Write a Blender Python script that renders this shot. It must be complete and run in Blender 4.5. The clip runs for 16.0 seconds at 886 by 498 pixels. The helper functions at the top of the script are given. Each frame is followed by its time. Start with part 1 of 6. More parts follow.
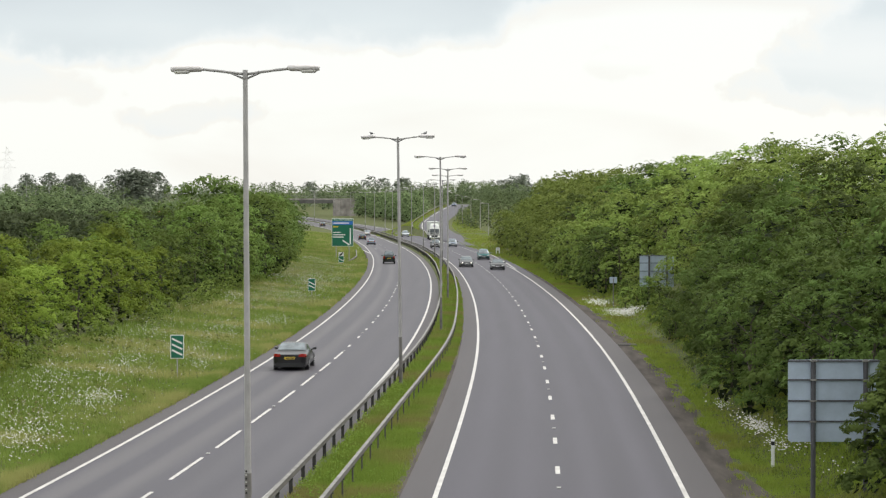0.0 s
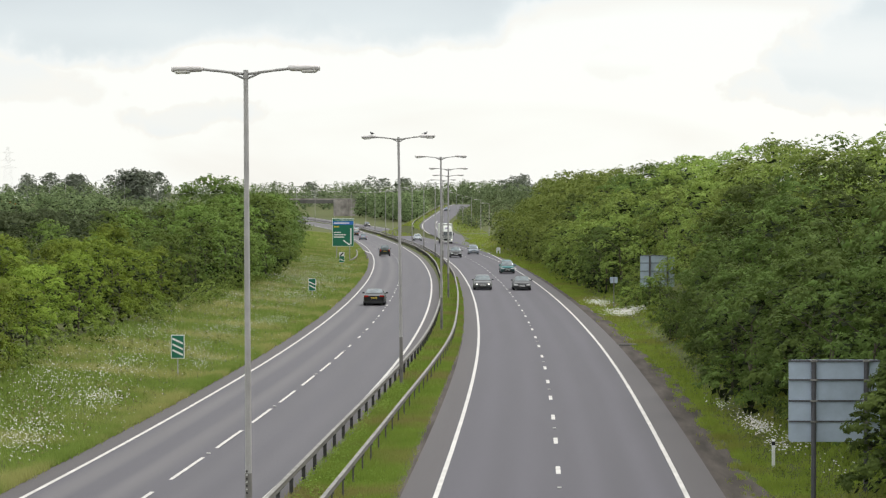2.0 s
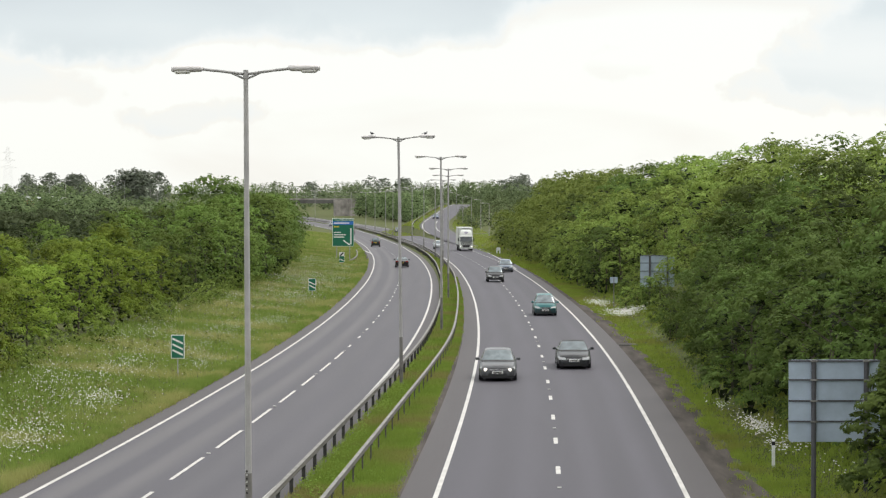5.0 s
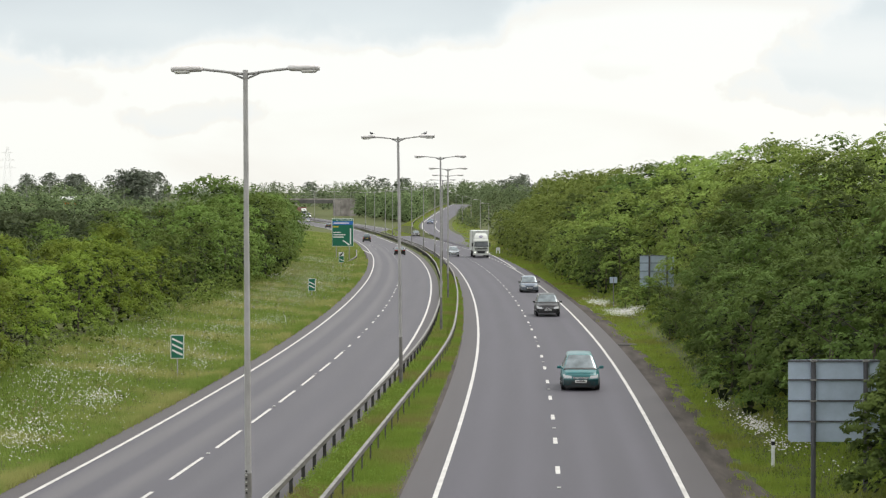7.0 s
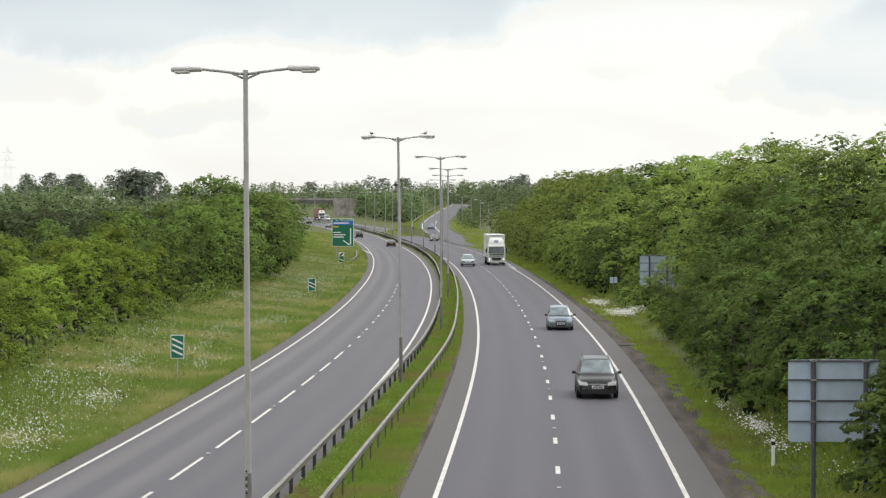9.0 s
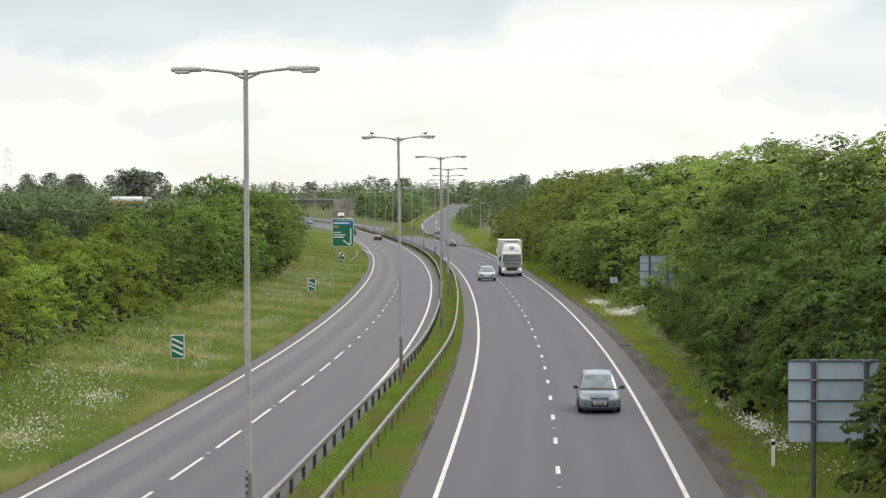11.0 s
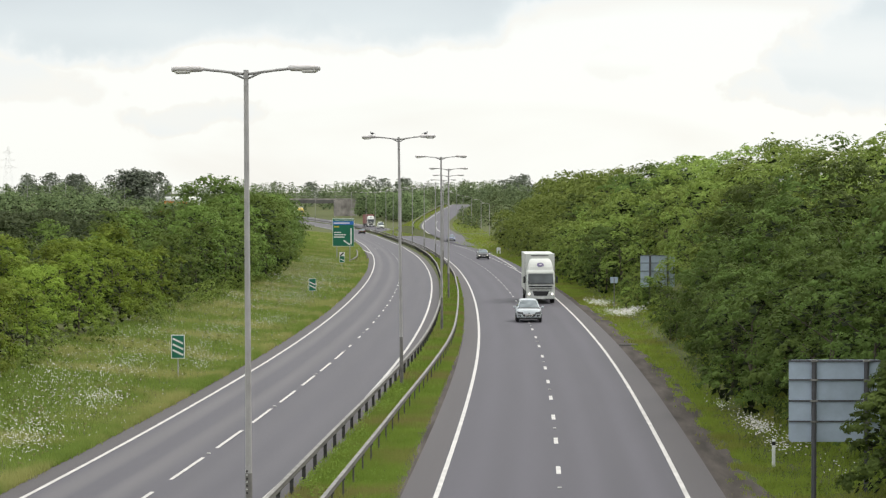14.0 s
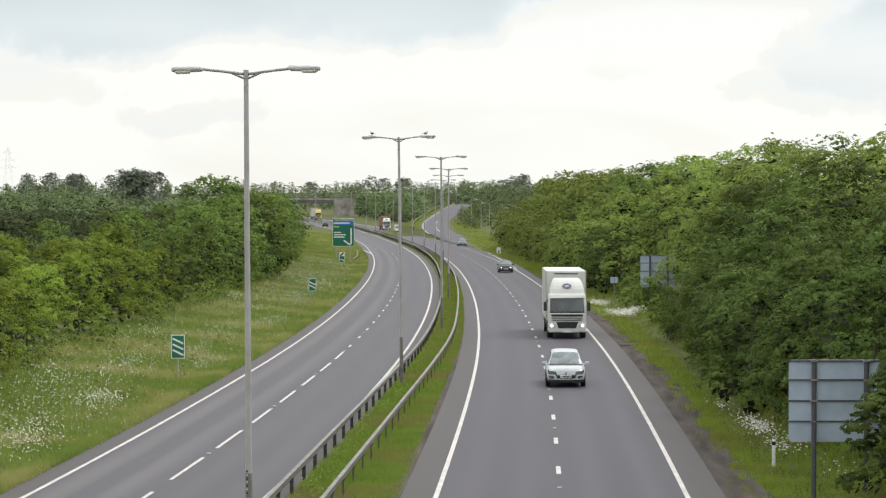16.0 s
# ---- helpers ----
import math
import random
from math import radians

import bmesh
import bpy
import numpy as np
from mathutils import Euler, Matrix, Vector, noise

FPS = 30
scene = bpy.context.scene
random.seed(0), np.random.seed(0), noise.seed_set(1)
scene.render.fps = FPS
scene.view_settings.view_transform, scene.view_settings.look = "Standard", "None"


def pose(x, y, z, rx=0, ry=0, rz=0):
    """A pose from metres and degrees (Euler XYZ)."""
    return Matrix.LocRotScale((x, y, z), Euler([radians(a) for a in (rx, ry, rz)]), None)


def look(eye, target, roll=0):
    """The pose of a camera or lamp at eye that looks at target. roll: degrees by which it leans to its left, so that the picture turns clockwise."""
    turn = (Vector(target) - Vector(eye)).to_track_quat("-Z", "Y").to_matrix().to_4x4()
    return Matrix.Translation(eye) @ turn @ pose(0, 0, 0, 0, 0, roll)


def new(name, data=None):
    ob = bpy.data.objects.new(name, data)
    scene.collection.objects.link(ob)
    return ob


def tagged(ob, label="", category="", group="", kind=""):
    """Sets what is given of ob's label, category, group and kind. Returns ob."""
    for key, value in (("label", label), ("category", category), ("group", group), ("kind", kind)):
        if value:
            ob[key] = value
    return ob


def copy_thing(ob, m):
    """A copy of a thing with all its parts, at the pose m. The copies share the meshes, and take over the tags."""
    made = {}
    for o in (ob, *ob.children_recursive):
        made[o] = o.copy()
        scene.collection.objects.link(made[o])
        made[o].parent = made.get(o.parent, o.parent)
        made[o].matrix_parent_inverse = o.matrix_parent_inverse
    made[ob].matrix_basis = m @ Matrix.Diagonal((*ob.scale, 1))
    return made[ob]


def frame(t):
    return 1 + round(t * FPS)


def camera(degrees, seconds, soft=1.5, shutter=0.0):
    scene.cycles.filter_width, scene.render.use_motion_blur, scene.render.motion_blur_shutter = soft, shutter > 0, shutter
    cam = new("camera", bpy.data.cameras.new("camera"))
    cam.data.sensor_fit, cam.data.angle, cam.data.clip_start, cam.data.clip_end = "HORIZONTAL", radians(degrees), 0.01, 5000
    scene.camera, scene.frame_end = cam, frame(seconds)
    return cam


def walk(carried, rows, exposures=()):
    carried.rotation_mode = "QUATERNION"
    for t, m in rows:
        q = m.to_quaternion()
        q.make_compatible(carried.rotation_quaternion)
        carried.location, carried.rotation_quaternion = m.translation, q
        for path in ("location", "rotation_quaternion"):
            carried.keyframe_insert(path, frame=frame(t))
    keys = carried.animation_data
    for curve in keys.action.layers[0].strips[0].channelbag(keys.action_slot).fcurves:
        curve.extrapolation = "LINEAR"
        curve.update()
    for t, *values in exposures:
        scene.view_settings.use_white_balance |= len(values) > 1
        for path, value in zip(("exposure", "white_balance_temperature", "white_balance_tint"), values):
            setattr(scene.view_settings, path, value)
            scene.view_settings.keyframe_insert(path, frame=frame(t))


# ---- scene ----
# ---- camera ----
EYE = (0.0, 0.0, 8.58)
PITCH = -1.160
cam = camera(22.18, 16.0, soft=1.25, shutter=0.5)
walk(cam, [(t, pose(*EYE, 90 + PITCH, 0, yaw)) for t, yaw in (
    (0.0, 0.0), (1.5, 0.010), (3.5, 0.020), (7.0, 0.004), (9.0, 0.006), (12.5, 0.014), (14.5, 0.020), (16.0, 0.020))])

# ---- world and sun ----
SUN_EL, SUN_AZ = 54.0, 62.0          # degrees; azimuth clockwise from the road's far end
world = bpy.data.worlds.new("world")
scene.world = world
world.use_nodes = True


def wire_world():
    nt = world.node_tree
    nt.nodes.clear()
    N, L = nt.nodes.new, nt.links.new
    out, bg = N("ShaderNodeOutputWorld"), N("ShaderNodeBackground")
    sky = N("ShaderNodeTexSky")
    sky.sky_type, sky.sun_disc = "NISHITA", False
    sky.sun_elevation, sky.sun_rotation = radians(SUN_EL), radians(SUN_AZ)
    dim = N("ShaderNodeVectorMath")
    dim.operation = "SCALE"
    dim.inputs["Scale"].default_value = 0.10
    L(sky.outputs[0], dim.inputs[0])
    co = N("ShaderNodeTexCoord")
    mp = N("ShaderNodeMapping")
    mp.inputs["Scale"].default_value = (5.0, 5.0, 17.0)
    mp.inputs["Location"].default_value = (0.35, 0.0, 0.35)
    L(co.outputs["Generated"], mp.inputs[0])
    big = N("ShaderNodeTexNoise")
    big.inputs["Scale"].default_value, big.inputs["Detail"].default_value = 1.0, 4.0
    big.inputs["Roughness"].default_value, big.inputs["Distortion"].default_value = 0.5, 0.5
    L(mp.outputs[0], big.inputs["Vector"])
    # cloud deck: thin and white over the horizon, bluish grey bands above it
    sep = N("ShaderNodeSeparateXYZ")
    L(co.outputs["Generated"], sep.inputs[0])

    def math_node(op, *args):
        node = N("ShaderNodeMath")
        node.operation = op
        for k, v in enumerate(args):
            if isinstance(v, (int, float)):
                node.inputs[k].default_value = v
            else:
                L(v, node.inputs[k])
        return node.outputs[0]

    up = N("ShaderNodeValToRGB")
    e = up.color_ramp.elements
    e[0].position, e[0].color = 0.078, (0, 0, 0, 1)
    e[1].position, e[1].color = 1.0, (0.15, 0.15, 0.15, 1)
    for at_z, v in ((0.11, 0.42), (0.16, 0.40), (0.35, 0.25)):
        k = e.new(at_z)
        k.color = (v, v, v, 1)
    L(sep.outputs["Z"], up.inputs[0])
    # soft grey cloud banks (across, up, half width, half height, weight), their rims torn by noise
    rag = N("ShaderNodeTexNoise")
    rag.inputs["Scale"].default_value, rag.inputs["Detail"].default_value, rag.inputs["Roughness"].default_value = 14.0, 6.0, 0.55
    L(co.outputs["Generated"], rag.inputs["Vector"])
    torn = N("ShaderNodeSeparateColor")
    L(rag.outputs["Color"], torn.inputs[0])
    front = math_node("GREATER_THAN", sep.outputs["Y"], 0.0)
    u = math_node("MULTIPLY_ADD", torn.outputs[0], 0.15, math_node("SUBTRACT", sep.outputs["X"], 0.075))
    v_up = math_node("MULTIPLY_ADD", torn.outputs[1], 0.055, math_node("SUBTRACT", sep.outputs["Z"], 0.0275))
    banks = None
    for cx, cz, rx, rz, wt in ((-0.150, 0.084, 0.115, 0.024, 0.58), (-0.050, 0.092, 0.095, 0.020, 0.50), (-0.112, 0.038, 0.026, 0.009, 0.24), (-0.185, 0.050, 0.045, 0.012, 0.22),
                               (0.185, 0.066, 0.050, 0.026, 0.46), (0.160, 0.050, 0.030, 0.012, 0.30), (0.075, 0.066, 0.030, 0.010, 0.14), (0.040, 0.098, 0.060, 0.010, 0.30)):
        dx = math_node("DIVIDE", math_node("SUBTRACT", u, cx), rx)
        dz = math_node("DIVIDE", math_node("SUBTRACT", v_up, cz), rz)
        q = math_node("ADD", math_node("MULTIPLY", dx, dx), math_node("MULTIPLY", dz, dz))
        soft = N("ShaderNodeMapRange")
        soft.interpolation_type = "SMOOTHSTEP"
        soft.inputs["From Min"].default_value, soft.inputs["From Max"].default_value = 1.35, 0.40
        soft.inputs["To Min"].default_value, soft.inputs["To Max"].default_value = 0.0, wt
        L(q, soft.inputs["Value"])
        banks = soft.outputs[0] if banks is None else math_node("MAXIMUM", banks, soft.outputs[0])
    corner = math_node("MULTIPLY", banks, front)
    puff = N("ShaderNodeMapRange")
    puff.inputs["From Min"].default_value, puff.inputs["From Max"].default_value = 0.30, 0.70
    puff.inputs["To Min"].default_value, puff.inputs["To Max"].default_value = -0.20, 0.12
    L(big.outputs["Fac"], puff.inputs["Value"])
    add, add2 = N("ShaderNodeMath"), N("ShaderNodeMath")
    L(up.outputs[0], add.inputs[0]), L(corner, add.inputs[1])
    L(add.outputs[0], add2.inputs[0]), L(puff.outputs[0], add2.inputs[1])
    ramp = N("ShaderNodeValToRGB")
    e = ramp.color_ramp.elements
    e[0].position, e[0].color = 0.02, (0.642, 0.648, 0.622, 1)
    e[1].position, e[1].color = 0.95, (0.385, 0.42, 0.445, 1)
    for at_c, c in ((0.13, (0.610, 0.602, 0.572, 1)), (0.30, (0.575, 0.592, 0.590, 1)), (0.52, (0.490, 0.527, 0.540, 1))):
        k = e.new(at_c)
        k.color = c
    L(add2.outputs[0], ramp.inputs[0])
    mix = N("ShaderNodeMixRGB")
    mix.inputs[0].default_value = 0.92
    L(dim.outputs[0], mix.inputs[1])
    L(ramp.outputs[0], mix.inputs[2])
    # an overcast sky is brighter overhead than at the horizon
    zen = N("ShaderNodeMapRange")
    zen.inputs["From Min"].default_value, zen.inputs["From Max"].default_value = 0.09, 0.85
    zen.inputs["To Min"].default_value, zen.inputs["To Max"].default_value = 1.0, 1.62
    L(sep.outputs["Z"], zen.inputs["Value"])
    L(mix.outputs[0], bg.inputs[0])
    L(zen.outputs[0], bg.inputs[1])
    L(bg.outputs[0], out.inputs[0])


wire_world()
sun_data = bpy.data.lights.new("sun", "SUN")
sun_data.energy, sun_data.angle, sun_data.color = 1.50, radians(32), (1.0, 0.96, 0.89)
sun = new("sun", sun_data)
az, el = radians(SUN_AZ), radians(SUN_EL)
sun.matrix_world = look((0, 0, 0), (-math.sin(az) * math.cos(el), -math.cos(az) * math.cos(el), -math.sin(el)))
sun.location = (60, 120, 140)
scene.view_settings.exposure = 0.66


# ---- materials ----
def material(name, base, rough=0.7, metal=0.0, var=0.25, scale=3.0, fine=40.0, bump=0.0, spread=0.0, tint=None, spec=0.5, coat=0.0, uv=False):
    """A surface with variation at two scales; spread varies object by object, tint is the colour of its stains."""
    m = bpy.data.materials.new(name)
    m.use_nodes = True
    nt = m.node_tree
    N, L = nt.nodes.new, nt.links.new
    b = nt.nodes["Principled BSDF"]
    b.inputs["Roughness"].default_value, b.inputs["Metallic"].default_value = rough, metal
    b.inputs["Specular IOR Level"].default_value = spec
    b.inputs["Coat Weight"].default_value = coat
    co = N("ShaderNodeTexCoord")
    src = co.outputs["Object"]
    if uv:
        mp = N("ShaderNodeMapping")
        mp.inputs["Scale"].default_value = (1.0, 0.13, 1.0)
        L(co.outputs["UV"], mp.inputs[0])
        src = mp.outputs[0]
    n1, n2 = N("ShaderNodeTexNoise"), N("ShaderNodeTexNoise")
    n1.inputs["Scale"].default_value, n1.inputs["Detail"].default_value = scale, 5
    n2.inputs["Scale"].default_value, n2.inputs["Detail"].default_value = fine, 3
    L(src, n1.inputs["Vector"]), L(src, n2.inputs["Vector"])
    dark = tint or tuple(c * (1 - var) for c in base)
    light = tuple(min(1, c * (1 + var * 0.6)) for c in base)
    mx = N("ShaderNodeMixRGB")
    mx.inputs[1].default_value, mx.inputs[2].default_value = (*dark, 1), (*light, 1)
    ramp = N("ShaderNodeMapRange")
    ramp.inputs["From Min"].default_value, ramp.inputs["From Max"].default_value = 0.3, 0.7
    L(n1.outputs["Fac"], ramp.inputs["Value"]), L(ramp.outputs[0], mx.inputs[0])
    hv = N("ShaderNodeHueSaturation")
    val = N("ShaderNodeMapRange")
    val.inputs["To Min"].default_value, val.inputs["To Max"].default_value = 1 - var * 0.5, 1 + var * 0.5
    L(n2.outputs["Fac"], val.inputs["Value"]), L(val.outputs[0], hv.inputs["Value"]), L(mx.outputs[0], hv.inputs["Color"])
    last = hv.outputs[0]
    if spread:
        oi, h2, v2 = N("ShaderNodeObjectInfo"), N("ShaderNodeHueSaturation"), N("ShaderNodeMapRange")
        v2.inputs["To Min"].default_value, v2.inputs["To Max"].default_value = 1 - spread, 1 + spread
        L(oi.outputs["Random"], v2.inputs["Value"]), L(v2.outputs[0], h2.inputs["Value"]), L(last, h2.inputs["Color"])
        last = h2.outputs[0]
    L(last, b.inputs["Base Color"])
    if bump:
        bp = N("ShaderNodeBump")
        bp.inputs["Strength"].default_value, bp.inputs["Distance"].default_value = bump, 0.02
        L(n2.outputs["Fac"], bp.inputs["Height"]), L(bp.outputs[0], b.inputs["Normal"])
    return m


def leaf_material(name, dark, light, through_leaf=0.27, patch=None):
    m = bpy.data.materials.new(name)
    m.use_nodes = True
    nt = m.node_tree
    N, L = nt.nodes.new, nt.links.new
    b, out = nt.nodes["Principled BSDF"], nt.nodes["Material Output"]
    geo, oi = N("ShaderNodeNewGeometry"), N("ShaderNodeObjectInfo")
    co, n1 = N("ShaderNodeTexCoord"), N("ShaderNodeTexNoise")
    n1.inputs["Scale"].default_value = 0.55
    L(co.outputs["Object"], n1.inputs["Vector"])
    mx = N("ShaderNodeMixRGB")
    mx.inputs[1].default_value, mx.inputs[2].default_value = (*dark, 1), (*light, 1)
    f = N("ShaderNodeMath")
    f.operation = "MULTIPLY_ADD"
    f.inputs[1].default_value, f.inputs[2].default_value = 0.20, -0.02
    L(geo.outputs["Random Per Island"], f.inputs[0])
    f2 = N("ShaderNodeMath")
    f2.operation = "MULTIPLY_ADD"
    f2.inputs[1].default_value = 0.80
    L(n1.outputs["Fac"], f2.inputs[0]), L(f.outputs[0], f2.inputs[2]), L(f2.outputs[0], mx.inputs[0])
    tone = mx.outputs[0]
    if patch:
        n2, r2, m2 = N("ShaderNodeTexNoise"), N("ShaderNodeMapRange"), N("ShaderNodeMixRGB")
        n2.inputs["Scale"].default_value, n2.inputs["Detail"].default_value = 0.14, 3
        r2.inputs["From Min"].default_value, r2.inputs["From Max"].default_value = 0.46, 0.62
        m2.inputs[2].default_value = (*patch, 1)
        L(co.outputs["Object"], n2.inputs["Vector"]), L(n2.outputs["Fac"], r2.inputs["Value"])
        half = N("ShaderNodeMath")
        half.operation = "MULTIPLY"
        half.inputs[1].default_value = 0.8
        L(r2.outputs[0], half.inputs[0]), L(half.outputs[0], m2.inputs[0]), L(tone, m2.inputs[1])
        tone = m2.outputs[0]
    hs = N("ShaderNodeHueSaturation")
    hs.inputs["Saturation"].default_value = 1.10
    v = N("ShaderNodeMapRange")
    v.inputs["To Min"].default_value, v.inputs["To Max"].default_value = 0.66, 1.40
    h = N("ShaderNodeMapRange")
    h.inputs["To Min"].default_value, h.inputs["To Max"].default_value = 0.478, 0.500
    L(oi.outputs["Random"], v.inputs["Value"]), L(oi.outputs["Random"], h.inputs["Value"])
    L(v.outputs[0], hs.inputs["Value"]), L(h.outputs[0], hs.inputs["Hue"]), L(tone, hs.inputs["Color"])
    L(hs.outputs[0], b.inputs["Base Color"])
    b.inputs["Roughness"].default_value, b.inputs["Specular IOR Level"].default_value = 0.75, 0.10
    tr, ms = N("ShaderNodeBsdfTranslucent"), N("ShaderNodeMixShader")
    L(hs.outputs[0], tr.inputs[0])
    ms.inputs[0].default_value = through_leaf
    L(b.outputs[0], ms.inputs[1]), L(tr.outputs[0], ms.inputs[2]), L(ms.outputs[0], out.inputs[0])
    return m


def asphalt_material(name, base, track, lanes):
    """Tarmac whose UV is metres across and along: polished wheel tracks along the lanes, a darker oil line, fine aggregate."""
    m = bpy.data.materials.new(name)
    m.use_nodes = True
    nt = m.node_tree
    N, L = nt.nodes.new, nt.links.new
    b = nt.nodes["Principled BSDF"]
    uv = N("ShaderNodeUVMap")
    uv.uv_map = "across"
    sep = N("ShaderNodeSeparateXYZ")
    L(uv.outputs[0], sep.inputs[0])
    total = None
    for off, amount in lanes:
        d1, ab, g = N("ShaderNodeMath"), N("ShaderNodeMath"), N("ShaderNodeMapRange")
        d1.operation, ab.operation, g.interpolation_type = "SUBTRACT", "ABSOLUTE", "SMOOTHSTEP"
        d1.inputs[1].default_value = off
        L(sep.outputs["X"], d1.inputs[0]), L(d1.outputs[0], ab.inputs[0])
        g.inputs["From Min"].default_value, g.inputs["From Max"].default_value = 0.0, 0.75
        g.inputs["To Min"].default_value, g.inputs["To Max"].default_value = amount, 0.0
        L(ab.outputs[0], g.inputs["Value"])
        if total is None:
            total = g.outputs[0]
        else:
            a = N("ShaderNodeMath")
            L(total, a.inputs[0]), L(g.outputs[0], a.inputs[1])
            total = a.outputs[0]
    mp, n1, n2 = N("ShaderNodeMapping"), N("ShaderNodeTexNoise"), N("ShaderNodeTexNoise")
    mp.inputs["Scale"].default_value = (1.0, 0.04, 1.0)
    L(uv.outputs[0], mp.inputs[0]), L(mp.outputs[0], n1.inputs["Vector"]), L(uv.outputs[0], n2.inputs["Vector"])
    n1.inputs["Scale"].default_value, n1.inputs["Detail"].default_value = 1.3, 5
    n2.inputs["Scale"].default_value, n2.inputs["Detail"].default_value = 28.0, 4
    mx = N("ShaderNodeMixRGB")
    mx.inputs[1].default_value, mx.inputs[2].default_value = (*base, 1), (*track, 1)
    mx.use_clamp = False
    L(total, mx.inputs[0])
    v, a2 = N("ShaderNodeMapRange"), N("ShaderNodeMath")
    v.inputs["To Min"].default_value, v.inputs["To Max"].default_value = 0.80, 1.20
    L(n1.outputs["Fac"], v.inputs["Value"])
    v2 = N("ShaderNodeMapRange")
    v2.inputs["To Min"].default_value, v2.inputs["To Max"].default_value = 0.82, 1.18
    L(n2.outputs["Fac"], v2.inputs["Value"])
    a2.operation = "MULTIPLY"
    L(v.outputs[0], a2.inputs[0]), L(v2.outputs[0], a2.inputs[1])
    hs = N("ShaderNodeHueSaturation")
    L(a2.outputs[0], hs.inputs["Value"]), L(mx.outputs[0], hs.inputs["Color"]), L(hs.outputs[0], b.inputs["Base Color"])
    b.inputs["Roughness"].default_value, b.inputs["Specular IOR Level"].default_value = 0.63, 0.46
    bp = N("ShaderNodeBump")
    bp.inputs["Strength"].default_value, bp.inputs["Distance"].default_value = 0.35, 0.01
    L(n2.outputs["Fac"], bp.inputs["Height"]), L(bp.outputs[0], b.inputs["Normal"])
    return m


TARMAC_OUT = asphalt_material("tarmac_outbound", (0.053, 0.0495, 0.061), (0.091, 0.086, 0.092),
                              ((-2.7, 0.9), (-1.05, 0.8), (0.95, 0.2), (2.6, 0.2), (-1.85, -0.35)))
TARMAC_IN = asphalt_material("tarmac_inbound", (0.045, 0.0415, 0.054), (0.063, 0.058, 0.075),
                             ((-2.6, 0.5), (-0.95, 0.5), (1.0, 0.55), (2.7, 0.6), (1.85, -0.3)))
TARMAC_STRIP = asphalt_material("tarmac_strip", (0.049, 0.042, 0.045), (0.059, 0.052, 0.054), ((0.0, 0.1),))
GRAVEL = material("gravel", (0.082, 0.072, 0.064), 0.95, var=0.45, scale=1.6, fine=9, spec=0.1, uv=True)
LINE_WHITE = material("line_paint", (0.50, 0.49, 0.47), 0.6, var=0.18, scale=1.2, fine=25)
GRASS_GROUND = material("grass_ground", (0.090, 0.092, 0.042), 0.95, var=0.40, scale=0.30, fine=2.0, tint=(0.066, 0.088, 0.030), spec=0.1)
LEAF_BRIGHT = leaf_material("leaf_bright", (0.062, 0.108, 0.022), (0.285, 0.375, 0.088))
LEAF_DEEP = leaf_material("leaf_deep", (0.027, 0.050, 0.017), (0.172, 0.245, 0.076))
LEAF_DARK = leaf_material("leaf_dark", (0.034, 0.050, 0.028), (0.115, 0.142, 0.072))
LEAF_MIDDLE = leaf_material("leaf_middle", (0.080, 0.130, 0.036), (0.340, 0.445, 0.138))
# haze of the middle distance is put into this paler leaf colour
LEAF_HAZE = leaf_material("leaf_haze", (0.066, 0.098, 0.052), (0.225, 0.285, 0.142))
LEAF_HEDGE = leaf_material("leaf_hedge", (0.044, 0.080, 0.024), (0.205, 0.290, 0.085))
# far hills and copse: aerial haze painted in as paler, bluer leaves
LEAF_FAR_HAZE = leaf_material("leaf_far_haze", (0.085, 0.115, 0.066), (0.205, 0.255, 0.138))
LEAF_COPSE_HAZE = leaf_material("leaf_copse_haze", (0.150, 0.180, 0.145), (0.270, 0.300, 0.235))
# near-black leaves: the shade between the boughs is put into their colour
LEAF_INNER_SHADE = leaf_material("leaf_inner_shade", (0.012, 0.020, 0.009), (0.032, 0.046, 0.019), 0.2)
GRASS_BLADE = leaf_material("grass_blade", (0.102, 0.160, 0.036), (0.240, 0.310, 0.100), 0.42, (0.310, 0.305, 0.135))
GRASS_MEDIAN = leaf_material("grass_median", (0.100, 0.165, 0.034), (0.255, 0.335, 0.092), 0.4, (0.225, 0.205, 0.088))
GRASS_BANK = leaf_material("grass_bank", (0.135, 0.195, 0.042), (0.285, 0.360, 0.092), 0.4, (0.205, 0.205, 0.070))
LEAF_WEED = leaf_material("leaf_weed", (0.128, 0.195, 0.046), (0.265, 0.355, 0.100), 0.42)
LEAF_STRAW = leaf_material("leaf_straw", (0.185, 0.205, 0.080), (0.345, 0.345, 0.165), 0.35)
PETAL = material("petal_white", (0.64, 0.63, 0.57), 0.8, var=0.2, scale=4)
BARK = material("bark", (0.10, 0.085, 0.065), 0.95, var=0.4, scale=4, fine=30, bump=0.6)
GALV = material("galvanised_steel", (0.36, 0.35, 0.345), 0.6, 0.1, var=0.22, scale=1.5, fine=20, spread=0.08)
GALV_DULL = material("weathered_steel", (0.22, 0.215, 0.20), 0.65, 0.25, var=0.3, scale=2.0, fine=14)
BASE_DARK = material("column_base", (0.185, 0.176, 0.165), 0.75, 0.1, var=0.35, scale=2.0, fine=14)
# weathered brown steel, with the shade on the beam's sides painted in
BEAM_WORN_SHADED = material("beam_worn_shaded", (0.105, 0.098, 0.090), 0.7, 0.15, var=0.35, scale=1.2, fine=10)
POST_DARK = material("post_dark", (0.060, 0.058, 0.055), 0.8, 0.2, var=0.3, scale=6, spread=0.2)
LANTERN = material("lantern_housing", (0.60, 0.575, 0.57), 0.5, var=0.15, scale=5)
